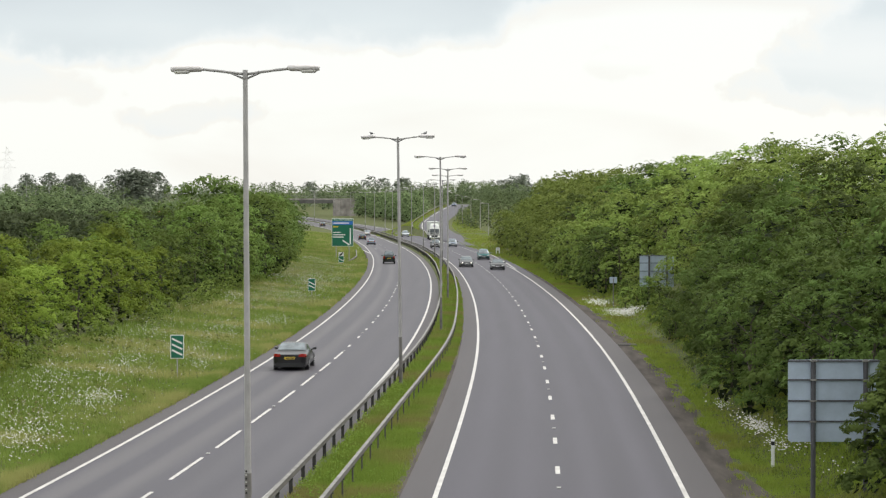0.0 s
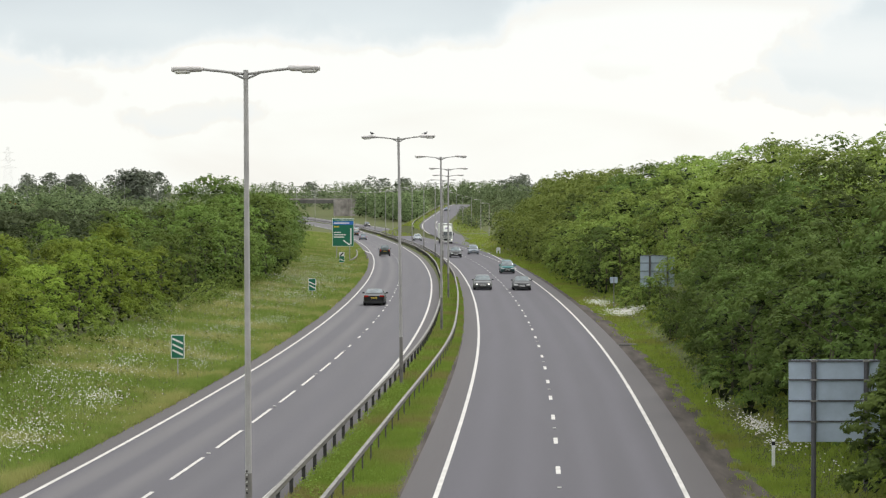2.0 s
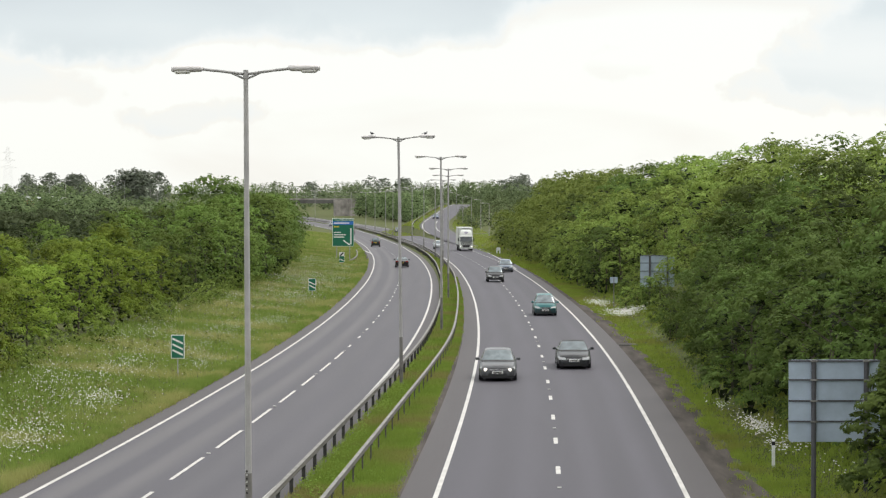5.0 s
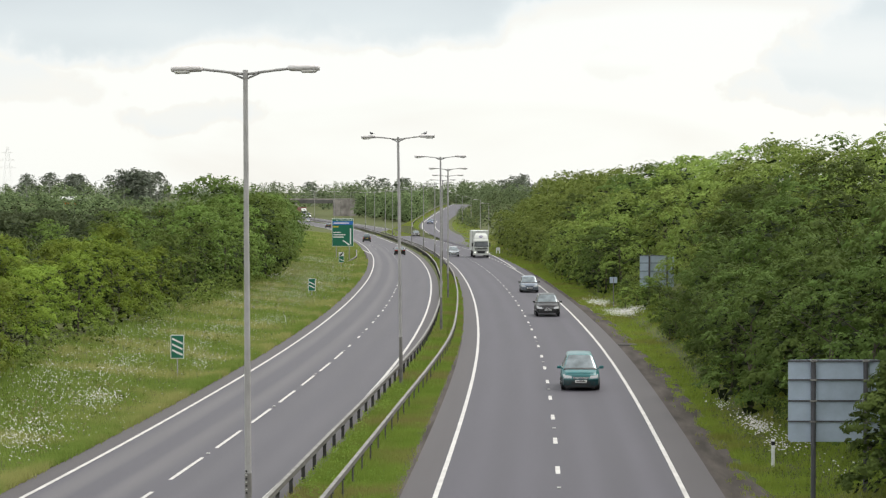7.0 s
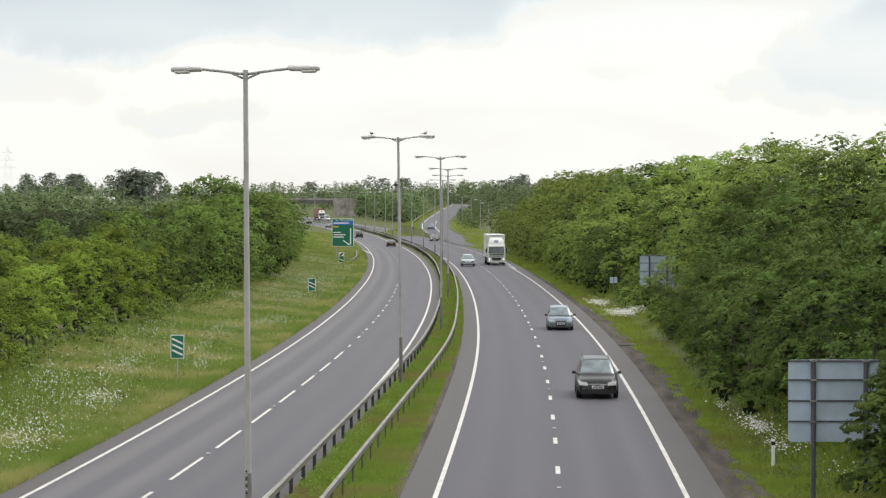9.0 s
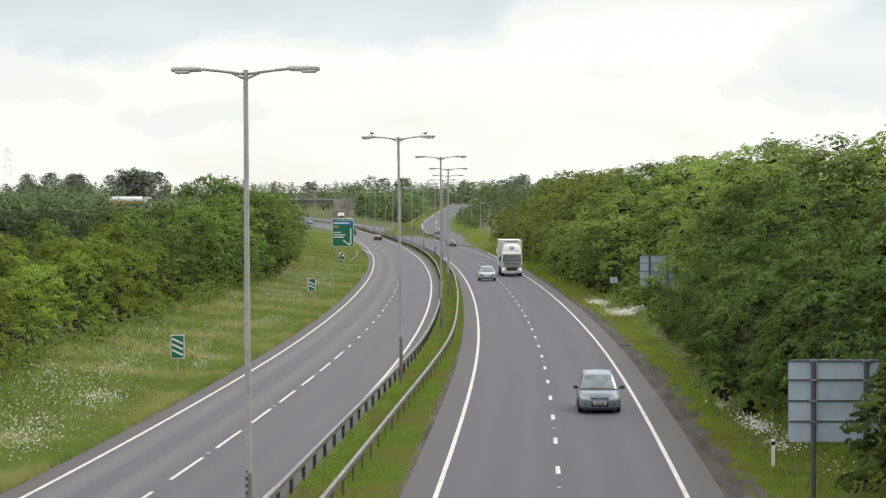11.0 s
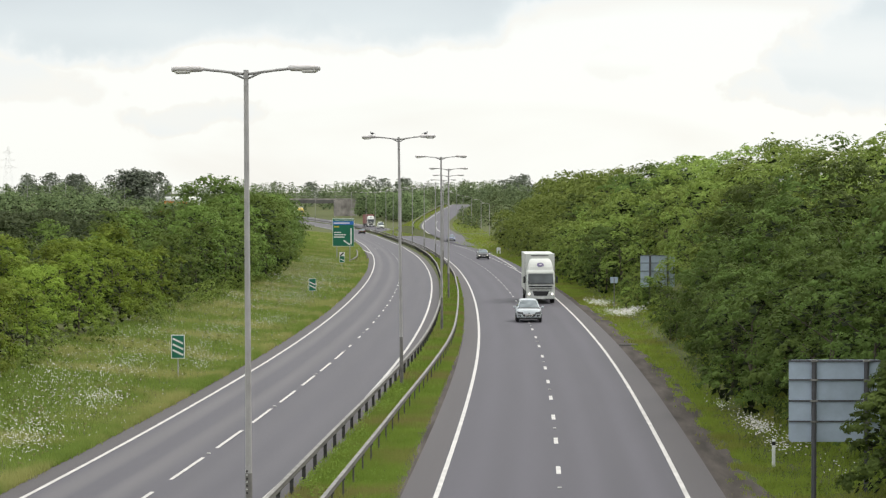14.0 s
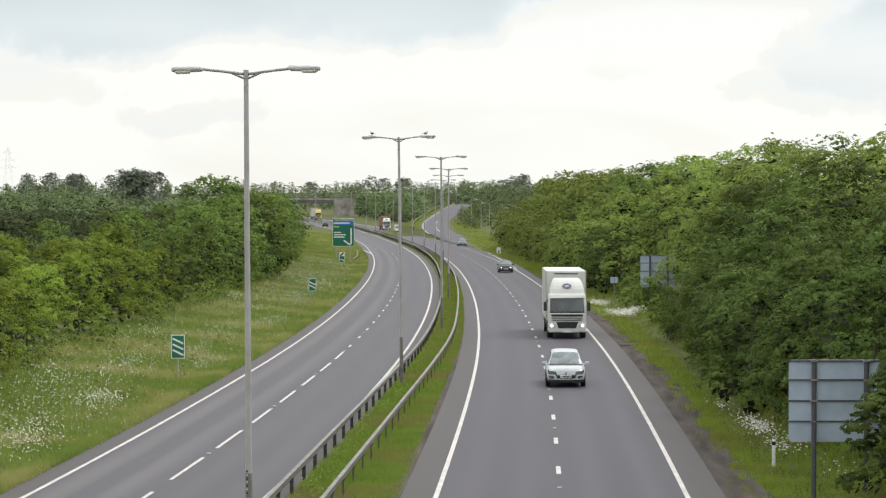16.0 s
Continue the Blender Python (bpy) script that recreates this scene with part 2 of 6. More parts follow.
LENS = material("lantern_lens", (0.70, 0.69, 0.66), 0.25, var=0.08, scale=6)
SIGN_GREEN = material("sign_green", (0.006, 0.150, 0.085), 0.45, var=0.10, scale=1.2)
SIGN_WHITE = material("sign_white", (0.82, 0.83, 0.82), 0.45, var=0.06)
SIGN_BLUE = material("sign_blue", (0.03, 0.16, 0.55), 0.45, var=0.08)
SIGN_YELLOW = material("sign_yellow", (0.75, 0.55, 0.03), 0.45, var=0.08)
SIGN_BACK = material("sign_back", (0.41, 0.49, 0.585), 0.55, 0.15, var=0.14, scale=1.5, fine=10)
CONCRETE = material("concrete", (0.36, 0.33, 0.31), 0.9, var=0.3, scale=0.35, fine=4, tint=(0.17, 0.155, 0.145))
CONCRETE_DARK = material("deck_concrete", (0.13, 0.125, 0.12), 0.9, var=0.3, scale=0.4, fine=4)
BLACK_RUBBER = material("tyre_rubber", (0.022, 0.022, 0.023), 0.85, var=0.3, scale=12)
RIM_SILVER = material("rim_alloy", (0.42, 0.43, 0.44), 0.35, 0.7, var=0.15, scale=12)
BLACK_TRIM = material("black_trim", (0.020, 0.020, 0.022), 0.55, var=0.3, scale=8)
# mottled tone: uneven sky reflections are painted into the glass colour
GLASS_DARK = material("car_glass_sky_mottle", (0.165, 0.198, 0.215), 0.14, 0.4, var=0.42, scale=2.2, spec=0.5)
GLASS_DARK.node_tree.nodes["Principled BSDF"].inputs["IOR"].default_value = 1.8
CHROME = material("chrome", (0.62, 0.63, 0.64), 0.15, 1.0, var=0.08)
LAMP_CLEAR = material("headlamp_glass", (0.52, 0.53, 0.54), 0.12, var=0.12, scale=14)
LAMP_GREY = material("headlamp_grey", (0.075, 0.078, 0.082), 0.12, var=0.2, scale=14)
LAMP_RED = material("tail_lamp", (0.34, 0.015, 0.012), 0.2, var=0.2, scale=14)
GLASS_LORRY = material("lorry_glass", (0.10, 0.11, 0.115), 0.10, 0.35, var=0.3, scale=1.0)
LAMP_LIT = material("headlamp_lit", (0.8, 0.8, 0.78), 0.2, var=0.05)
LAMP_LIT.node_tree.nodes["Principled BSDF"].inputs["Emission Color"].default_value = (1.0, 0.93, 0.80, 1)
LAMP_LIT.node_tree.nodes["Principled BSDF"].inputs["Emission Strength"].default_value = 1.2
SIGN_FRAME = material("sign_channel", (0.085, 0.085, 0.095), 0.6, 0.2, var=0.2, scale=4)
PLATE_WHITE = material("plate_white", (0.72, 0.72, 0.70), 0.5, var=0.05)
PLATE_YELLOW = material("plate_yellow", (0.72, 0.52, 0.05), 0.5, var=0.05)
PLATE_INK = material("plate_ink", (0.03, 0.03, 0.03), 0.6, var=0.1)
ORANGE = material("orange_board", (0.80, 0.20, 0.02), 0.55, var=0.1)


def paint(name, c, rough=0.30, metal=0.0):
    m = material("paint_" + name, c, rough, metal, var=0.10, scale=1.2, fine=9, coat=0.30, spec=0.35)
    m.node_tree.nodes["Principled BSDF"].inputs["Coat Roughness"].default_value = 0.06
    return m


# ---- plan of the roads: x of each line by the distance y along the view ----
GRID = np.arange(-80.0, 1500.0, 2.0)


def curve(pairs, width=14):
    """A smooth line through pairs of (distance, x)."""
    d, x = np.array(pairs).T
    lead = np.arange(-400.0, 1900.0, 2.0)
    y = np.interp(lead, d, x)
    lo, hi = (x[1] - x[0]) / (d[1] - d[0]), (x[-1] - x[-2]) / (d[-1] - d[-2])
    y = np.where(lead < d[0], x[0] + lo * (lead - d[0]), np.where(lead > d[-1], x[-1] + hi * (lead - d[-1]), y))
    k = np.exp(-0.5 * (np.arange(-3 * width, 3 * width + 2, 2.0) / width) ** 2)
    sm = np.convolve(np.pad(y, len(k) // 2, mode="edge"), k / k.sum(), mode="valid")[:len(lead)]
    return np.interp(GRID, lead, sm)


MEDIAN = curve([(40, -5.3), (53, -4.6), (70, -3.5), (90, -2.5), (107, -1.6), (130, -0.6), (152, 0.05), (180, 0.5), (204, 0.65), (253, 0.5),
                (303, -0.2), (353, -1.6), (378, -2.6), (418, -4.4), (447, -6.1), (512, -10.2), (592, -15.2), (613, -17.0), (715, -26.0),
                (798, -38.4), (886, -56.0), (936, -66.0), (1000, -79.0), (1100, -101.0)])
INBOUND = curve([(40, 2.26), (72.4, 3.715), (99.2, 4.755), (126.6, 5.595), (153.2, 6.06), (180, 6.32), (205, 6.42), (245, 6.25), (295, 5.55), (340, 4.3),
                 (373, 3.0), (418, 1.2), (447, -0.5), (512, -4.6), (592, -9.4), (616, -11.3), (713, -20.2), (782, -30.0), (886, -50.2),
                 (936, -60.2), (1000, -73.2), (1100, -95.2)])
OUTBOUND = curve([(50, -9.75), (65.7, -8.65), (78, -7.9), (90, -7.35), (100, -6.9), (112.5, -6.36), (124.3, -5.9), (138, -5.5), (165, -4.95), (190, -4.70),
                  (215, -4.66), (252, -4.85), (295, -5.6), (341, -6.9), (378, -8.35), (447, -11.8), (512, -16.0), (613, -22.8), (715, -31.6),
                  (798, -44.0), (886, -61.8), (936, -71.8), (1000, -84.8), (1100, -106.8)])
RAIL_OUT = curve([(40, -5.75), (53, -5.15), (70, -4.26), (79, -3.85), (91.6, -3.14), (108.3, -2.27), (120.6, -1.66), (137.4, -1.04), (160, -0.55), (193.7, -0.18),
                  (233, -0.1), (303, -1.0), (353, -2.35), (418, -5.1), (512, -11.0), (613, -17.8), (715, -26.8), (798, -39.2), (886, -56.8), (1000, -79.8)], 8)
RAIL_IN = curve([(40, -4.35), (53, -3.65), (64.6, -3.05), (73.8, -2.53), (87.6, -1.84), (106.5, -0.81), (131.3, 0.35), (148, 0.78), (179, 1.15), (207, 1.33),
                 (254, 1.22), (303, 0.5), (353, -0.85), (418, -3.6), (512, -9.4), (613, -16.2), (715, -25.2), (798, -37.6), (886, -55.2), (1000, -78.2)], 8)
SLIP = curve([(500, 3.0), (530, 1.7), (560, 0.3), (600, -1.9), (650, -2.5), (690, -1.6), (740, 0.8), (790, 3.2), (850, 6.8), (950, 14.0)])
MERGE = curve([(270, 9.75), (316, 9.25), (386, 7.9), (429, 6.5), (497, 4.1), (560, 3.6), (600, 1.8)])
LEVEL = curve([(-80, 0), (650, 0), (700, 0.2), (800, 1.0), (900, 2.3), (1000, 3.8), (1100, 5.3), (1400, 10.0)], 30)
SLIP_LEVEL = curve([(0, 0), (500, 0.1), (560, 0.8), (600, 1.57), (650, 2.6), (690, 3.4), (740, 4.9), (790, 6.2), (850, 8.0), (880, 8.3), (1000, 8.6)], 12)


def val(line, d):
    return float(np.interp(d, GRID, line))


def spot(line, d, off=0.0, level=LEVEL):
    """The point off metres to the right of a line, and the line's heading there in degrees."""
    m = (val(line, d + 2) - val(line, d - 2)) / 4
    n = math.hypot(m, 1)
    return Vector((val(line, d) + off / n, d - off * m / n, val(level, d))), -math.degrees(math.atan(m))


# ---- mesh helpers ----
def link(name, mesh, mat, parent=None, label=""):
    ob = new(name, mesh)
    if mat is not None and not mesh.materials:
        mesh.materials.append(mat)
    if parent is not None:
        ob.parent = parent
    return tagged(ob, label) if label else ob


def part(name, bm, mat, parent=None, label="", smooth=False):
    me = bpy.data.meshes.new(name)
    bm.normal_update()
    bm.to_mesh(me)
    bm.free()
    if smooth:
        me.polygons.foreach_set("use_smooth", [True] * len(me.polygons))
    return link(name, me, mat, parent, label)


def box(bm, cx, cy, cz, sx, sy, sz, bevel=0.0, turn=None):
    r = bmesh.ops.create_cube(bm, size=1.0)
    vs = r["verts"]
    bmesh.ops.scale(bm, vec=(sx, sy, sz), verts=vs)
    if bevel:
        es = list({e for v in vs for e in v.link_edges})
        r2 = bmesh.ops.bevel(bm, geom=es, offset=bevel, segments=2, affect="EDGES", profile=0.6)
        vs = list({v for f in r2["faces"] for v in f.verts} | {v for v in vs if v.is_valid})
    if turn is not None:
        bmesh.ops.transform(bm, matrix=turn, verts=vs)
    bmesh.ops.translate(bm, vec=(cx, cy, cz), verts=vs)
    return bm


def rod(bm, a, b, r0, r1=None, seg=10):
    a, b = Vector(a), Vector(b)
    r1 = r0 if r1 is None else r1
    m = Matrix.Translation((a + b) / 2) @ (b - a).to_track_quat("Z", "Y").to_matrix().to_4x4()
    bmesh.ops.create_cone(bm, cap_ends=True, segments=seg, radius1=r0, radius2=r1, depth=(b - a).length, matrix=m)
    return bm


def loft(bm, rings, closed=True, cap=True):
    """A skin over rings of equally many points."""
    rows = [[bm.verts.new(p) for p in ring] for ring in rings]
    n = len(rings[0])
    for a, b in zip(rows, rows[1:]):
        for i in range(n if closed else n - 1):
            j = (i + 1) % n
            bm.faces.new((a[i], a[j], b[j], b[i]))
    if cap and closed:
        bm.faces.new(rows[0][::-1])
        bm.faces.new(rows[-1])
    bmesh.ops.recalc_face_normals(bm, faces=bm.faces)
    return bm


def ribbon(name, line, a, b, d0, d1, mat, z=0.0, step=3.0, level=LEVEL, parent=None):
    """A strip of surface from a to b metres right of a line; a and b are numbers or functions of the distance."""
    fa = a if callable(a) else (lambda d: a)
    fb = b if callable(b) else (lambda d: b)
    ds = np.linspace(d0, d1, max(2, int((d1 - d0) / step) + 1))
    cols = 5
    vs, fs, uv = [], [], []
    for d in ds:
        for k in range(cols):
            o = fa(d) + (fb(d) - fa(d)) * k / (cols - 1)
            p, _ = spot(line, d, o, level)
            vs.append((p.x, p.y, p.z + z))
            uv.append((o, d))
    for i in range(len(ds) - 1):
        for k in range(cols - 1):
            q = i * cols + k
            fs.append((q, q + 1, q + cols + 1, q + cols))
    me = bpy.data.meshes.new(name)
    me.from_pydata(vs, [], fs)
    lay = me.uv_layers.new(name="across")
    flat = [c for f in fs for v in f for c in uv[v]]
    lay.data.foreach_set("uv", flat)
    return link(name, me, mat, parent)


def raw(name, vs, fs, mat, parent=None, label=""):
    me = bpy.data.meshes.new(name)
    vs, fs = np.asarray(vs, np.float32), np.asarray(fs, np.int32)
    me.vertices.add(len(vs))
    me.vertices.foreach_set("co", vs.ravel())
    n = fs.shape[1]
    me.loops.add(fs.size)
    me.loops.foreach_set("vertex_index", fs.ravel())
    me.polygons.add(len(fs))
    me.polygons.foreach_set("loop_start", np.arange(len(fs), dtype=np.int32) * n)
    me.update(calc_edges=True)
    return link(name, me, mat, parent, label)


# ---- ground ----
def hill(x, y):
    """The lie of the land away from the roads."""
    far = max(0.0, y - 900.0)
    z = val(LEVEL, min(y, 1000)) if y > 0 else 0.0
    z += 0.0110 * far * (1 if far < 1300 else 1300 / far) + 2.0 * math.sin(x * 0.004 + 1) * min(1, far / 500)
    return z


def ground_z(x, y):
    yy = min(max(y, -60.0), 1300.0)
    road = val(LEVEL, yy) - 0.06
    right = x - (val(INBOUND, yy) + 3.65)
    left = (val(OUTBOUND, yy) - 3.53) - x
    z = road
    if right > 0:
        h = 0.36 * max(0.0, min(right, 26.0) - 4.2) * (1 - min(1, max(0, (yy - 420) / 120)))
        z = road + h + max(0.0, min(1, (right - 30) / 200)) * (hill(x, y) - road - h)
        if 480 < yy < 1000:
            s = x - val(SLIP, yy)
            sl = val(SLIP_LEVEL, yy) - (0.35 if yy < 575 else 0.10)
            w = max(0.0, 1 - max(0.0, abs(s) - 6.0) / 10.0)
            if s > 0:
                w = max(w, max(0.0, 1 - max(0.0, s - 6.0) / 80.0))
            w = w * w * (3 - 2 * w)
            z = z * (1 - w) + max(z, sl) * w
    elif left > 0:
        h = 0.10 * max(0.0, min(left, 14.0) - 1.5)
        z = road + h + max(0.0, min(1, (left - 60) / 300)) * (hill(x, y) - road - h)
        k = max(0.0, min(1.0, (yy - 612) / 30)) * max(0.0, min(1.0, (left - 45) / 20))
        z = max(z, 8.3 * k * k * (3 - 2 * k))
    if y > 1000:
        k = min(1.0, (y - 1000) / 300)
        z = z * (1 - k) + hill(x, y) * k
    return z


def build_ground():
    us = [0, 2, 4, 6, 7.5, 9, 10, 11, 12, 13.5, 15, 17, 19, 22, 25, 29, 34, 40, 48, 58, 70, 90, 120, 160, 220, 300, 420, 600, 900, 1400, 2200, 3500]
    us = [-u for u in us[:0:-1]] + us
    ys = list(np.arange(-90, 520, 6.0)) + list(np.arange(520, 1100, 10.0)) + list(np.geomspace(1100, 4300, 26))
    vs, fs = [], []
    for y in ys:
        c = val(MEDIAN, min(y, 1200))
        for u in us:
            x = c + u
            vs.append((x, y, ground_z(x, y) + (0.04 * noise.noise((x * 0.3, y * 0.15, 0)) if abs(u) > 13 else 0)))
    n = len(us)
    for i in range(len(ys) - 1):
        for k in range(n - 1):
            q = i * n + k
            fs.append((q, q + 1, q + n + 1, q + n))
    g = raw("ground", vs, fs, GRASS_GROUND)
    g.data.polygons.foreach_set("use_smooth", [True] * len(g.data.polygons))
    tagged(g, "rough green verge and fields with dry patches", "grass", kind="structure")


build_ground()


# ---- carriageways ----
def build_road():
    out = ribbon("road_outbound", OUTBOUND, -4.35, 4.25, -40, 1180, TARMAC_OUT)
    tagged(out, "worn grey tarmac carriageway with pale wheel tracks", "road", kind="structure")
    inn = ribbon("road_inbound", INBOUND, -4.6, 4.75, -40, 1180, TARMAC_IN, 0.004)
    tagged(inn, "grey-violet tarmac carriageway with faint wheel tracks", "road", kind="structure")
    slip = ribbon("slip_road", SLIP, lambda d: max(-4.2, val(INBOUND, d) + 4.55 - val(SLIP, d)), lambda d: min(3.9, val(MERGE, d) - val(SLIP, d) + 0.9) if d < 560 else 3.5, 450, 862, TARMAC_IN, 0.008, level=SLIP_LEVEL)
    tagged(slip, "grey tarmac slip road climbing to a junction", "road", kind="structure")
    gap = lambda d: val(MERGE, d) - val(INBOUND, d)
    taper = ribbon("slip_taper", INBOUND, 4.2, lambda d: gap(d) + 1.0, 262, 575, TARMAC_IN, 0.008)
    tagged(taper, "tarmac merging lane beside the carriageway", "road", kind="structure")
    strip = ribbon("verge_strip", INBOUND, 4.72, lambda d: (6.0 if d < 190 else 5.45) + 0.2 * math.sin(d * 0.13) + 0.15 * math.sin(d * 0.41), -40, 300, GRAVEL, -0.012, step=1.5)
    tagged(strip, "stony dirt strip along the tarmac edge", "gravel", kind="structure")

    for line, a, b, d1 in ((INBOUND, 3.80, 4.82, 265), (INBOUND, -4.66, -3.74, 600), (OUTBOUND, -4.40, -3.64, 600), (OUTBOUND, 3.64, 4.30, 600)):
        ob = ribbon("hard_strip", line, a, b, -40, d1, TARMAC_STRIP, 0.010)
        tagged(ob, "dirty dark tarmac strip outside the edge line", "road", kind="structure")

    for line, a, b, d1 in ((OUTBOUND, -4.72, -4.38, 400), (INBOUND, -5.05, -4.64, 300)):
        rag = lambda d, o: o + 0.16 * noise.noise((d * 0.21, o, 5.0)) + 0.07 * noise.noise((d * 0.9, o, 9.0))
        lo, hi = (lambda d: rag(d, a)), (lambda d: b)
        soil = ribbon("soil_edge", line, lo, hi, -40, d1, GRAVEL, 0.006, 1.0)
        tagged(soil, "bare stony soil between the tarmac and the grass", "soil", kind="structure")

    def edge(line, off, d0, d1, w, owner, level=LEVEL):
        ribbon("edge_line", line, off - w / 2, off + w / 2, d0, d1, LINE_WHITE, 0.014, 3.0, level, owner)

    edge(OUTBOUND, -3.53, -40, 1100, 0.15, out)
    edge(OUTBOUND, 3.53, -40, 1100, 0.15, out)
    edge(INBOUND, -3.63, -40, 1100, 0.15, inn)
    edge(INBOUND, 3.71, -40, 300, 0.15, inn)
    edge(INBOUND, 3.63, 520, 1100, 0.2, inn)
    ribbon("edge_line", INBOUND, lambda d: gap(d) - 0.1, lambda d: gap(d) + 0.1, 295, 560, LINE_WHITE, 0.016, 3.0, LEVEL, taper)
    edge(SLIP, -3.6, 562, 858, 0.2, slip, SLIP_LEVEL)
    edge(SLIP, 0.0, 575, 680, 0.22, slip, SLIP_LEVEL)

    def dashes(line, off, first, last, pitch, long, w, owner, level=LEVEL, name="lane_mark"):
        me = bpy.data.meshes.new(name)
        me.from_pydata([(-w / 2, -long / 2, 0), (w / 2, -long / 2, 0), (w / 2, long / 2, 0), (-w / 2, long / 2, 0)], [], [(0, 1, 2, 3)])
        d = first
        while d < last:
            p, h = spot(line, d, off, level)
            ob = link(name, me, LINE_WHITE, owner)
            ob.matrix_local = pose(p.x, p.y, p.z + 0.016, 0, 0, h)
            d += pitch

    dashes(INBOUND, 0.0, 72.4 - 99, 700, 9.0, 2.1, 0.15, inn)
    dashes(OUTBOUND, 0.0, 72.6 - 99.2, 130, 9.05, 6.1, 0.13, out)
    dashes(OUTBOUND, 0.0, 126.6 + 9.0, 700, 9.0, 2.1, 0.13, out)
    dashes(SLIP, 0.0, 690, 800, 9.0, 4.0, 0.2, slip, SLIP_LEVEL)
    # merging dashes along the carriageway's old edge
    dashes(INBOUND, 3.63, 300, 520, 8.0, 4.0, 0.2, inn)

    # the exit lane opens beside the outbound carriageway
    wide = lambda d: -4.3 - 4.2 * max(0.0, min(1.0, (d - 385) / 130))
    leave = ribbon("exit_lane", OUTBOUND, wide, -4.2, 380, 640, TARMAC_OUT, 0.006)
    tagged(leave, "tarmac exit lane opening beside the carriageway", "road", kind="structure")
    ribbon("edge_line", OUTBOUND, lambda d: wide(d) + 0.55, lambda d: wide(d) + 0.80, 384, 640, LINE_WHITE, 0.018, 3.0, LEVEL, leave)
    # deflection arrow in the nearside lane
    arrow = bmesh.new()
    for ring in ([(-0.10, -2.2), (0.10, -2.2), (0.10, 0.6), (-0.10, 0.6)], [(-0.55, 0.5), (0.3, 0.9), (-0.55, 2.2)]):
        arrow.faces.new([arrow.verts.new((x, y, 0)) for x, y in ring])
    for d in (424.0, 462.0):
        p, h = spot(OUTBOUND, d, -1.75)
        ob = part("lane_arrow", arrow.copy(), LINE_WHITE, out)
        ob.matrix_local = pose(p.x, p.y, p.z + 0.018, 0, 0, h)
    arrow.free()

    stud = bmesh.new()
    box(stud, 0, 0, 0.012, 0.13, 0.16, 0.026, 0.008)
    me = bpy.data.meshes.new("road_stud")
    stud.to_mesh(me)
    stud.free()
    for line, first, owner in ((INBOUND, 67.9 - 90, inn), (OUTBOUND, 77.2 - 90, out)):
        for k in range(18):
            p, h = spot(line, first + 18 * k, 0.0)
            ob = link("road_stud", me, LINE_WHITE, owner)
            ob.matrix_local = pose(p.x, p.y, p.z + 0.01, 0, 0, h)


build_road()


# ---- safety barriers in the central reserve ----
def build_barrier(line, face, label, d0=30.0, d1=1000.0, last_post=760.0, level=LEVEL, off=0.0, flare=0.0):
    """A corrugated beam on short posts; face is +1 where its traffic side looks to the right."""
    root = tagged(new("crash_barrier"), label, "barrier", "roadside barriers")
    prof = [(0.060, 0.535), (0.068, 0.55), (0.068, 0.59), (0.05, 0.61), (0.068, 0.63), (0.068, 0.675), (0.055, 0.69), (-0.055, 0.69), (-0.068, 0.675), (-0.068, 0.63), (-0.05, 0.61),
            (-0.068, 0.59), (-0.068, 0.55), (-0.060, 0.535)]
    bm = bmesh.new()
    rings = []
    for d in [d for d in list(np.arange(30, 330, 3.2)) + list(np.arange(330, 1000, 8)) if d0 <= d <= d1]:
        bend = max(0.0, 1 - (d - d0) / 26) ** 2 * flare
        rings.append([spot(line, d, off - bend + face * x, level)[0] + Vector((0, 0, z - 0.28 * bend)) for x, z in prof])
    loft(bm, rings)
    part("beam", bm, BEAM_WORN_SHADED, root)
    # paler strip along the top: the skylight on it is put into colour
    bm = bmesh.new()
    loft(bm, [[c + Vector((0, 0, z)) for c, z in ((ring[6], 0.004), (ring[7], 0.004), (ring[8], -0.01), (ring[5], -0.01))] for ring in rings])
    part("lit_top_edge", bm, GALV_DULL, root)
    bm = bmesh.new()
    box(bm, 0, 0, 0.215, 0.11 if face < 0 else 0.05, 0.06, 0.66)
    box(bm, 0, 0, 0.515, 0.13, 0.10, 0.05)
    me = bpy.data.meshes.new("post")
    bm.to_mesh(me)
    bm.free()
    d = d0 + 1.0
    while d < min(d1, last_post):
        p, h = spot(line, d, off - max(0.0, 1 - (d - d0) / 26) ** 2 * flare, level)
        ob = link("post", me, POST_DARK if face < 0 or level is SLIP_LEVEL else BEAM_WORN_SHADED, root)
        ob.matrix_local = pose(p.x, p.y, p.z - 0.03, 0, 0, h)
        d += 3.2
    return root


build_barrier(RAIL_OUT, -1, "weathered grey steel crash barrier on dark posts")
build_barrier(RAIL_IN, 1, "dull galvanised crash barrier beside the grass reserve")
build_barrier(SLIP, 1, "pale steel crash barrier on the slip road bank", 600.0, 860.0, 860.0, SLIP_LEVEL, -6.3)
build_barrier(OUTBOUND, 1, "short steel crash barrier guarding the direction sign", 316.0, 392.0, 392.0, LEVEL, -6.1, 1.9)


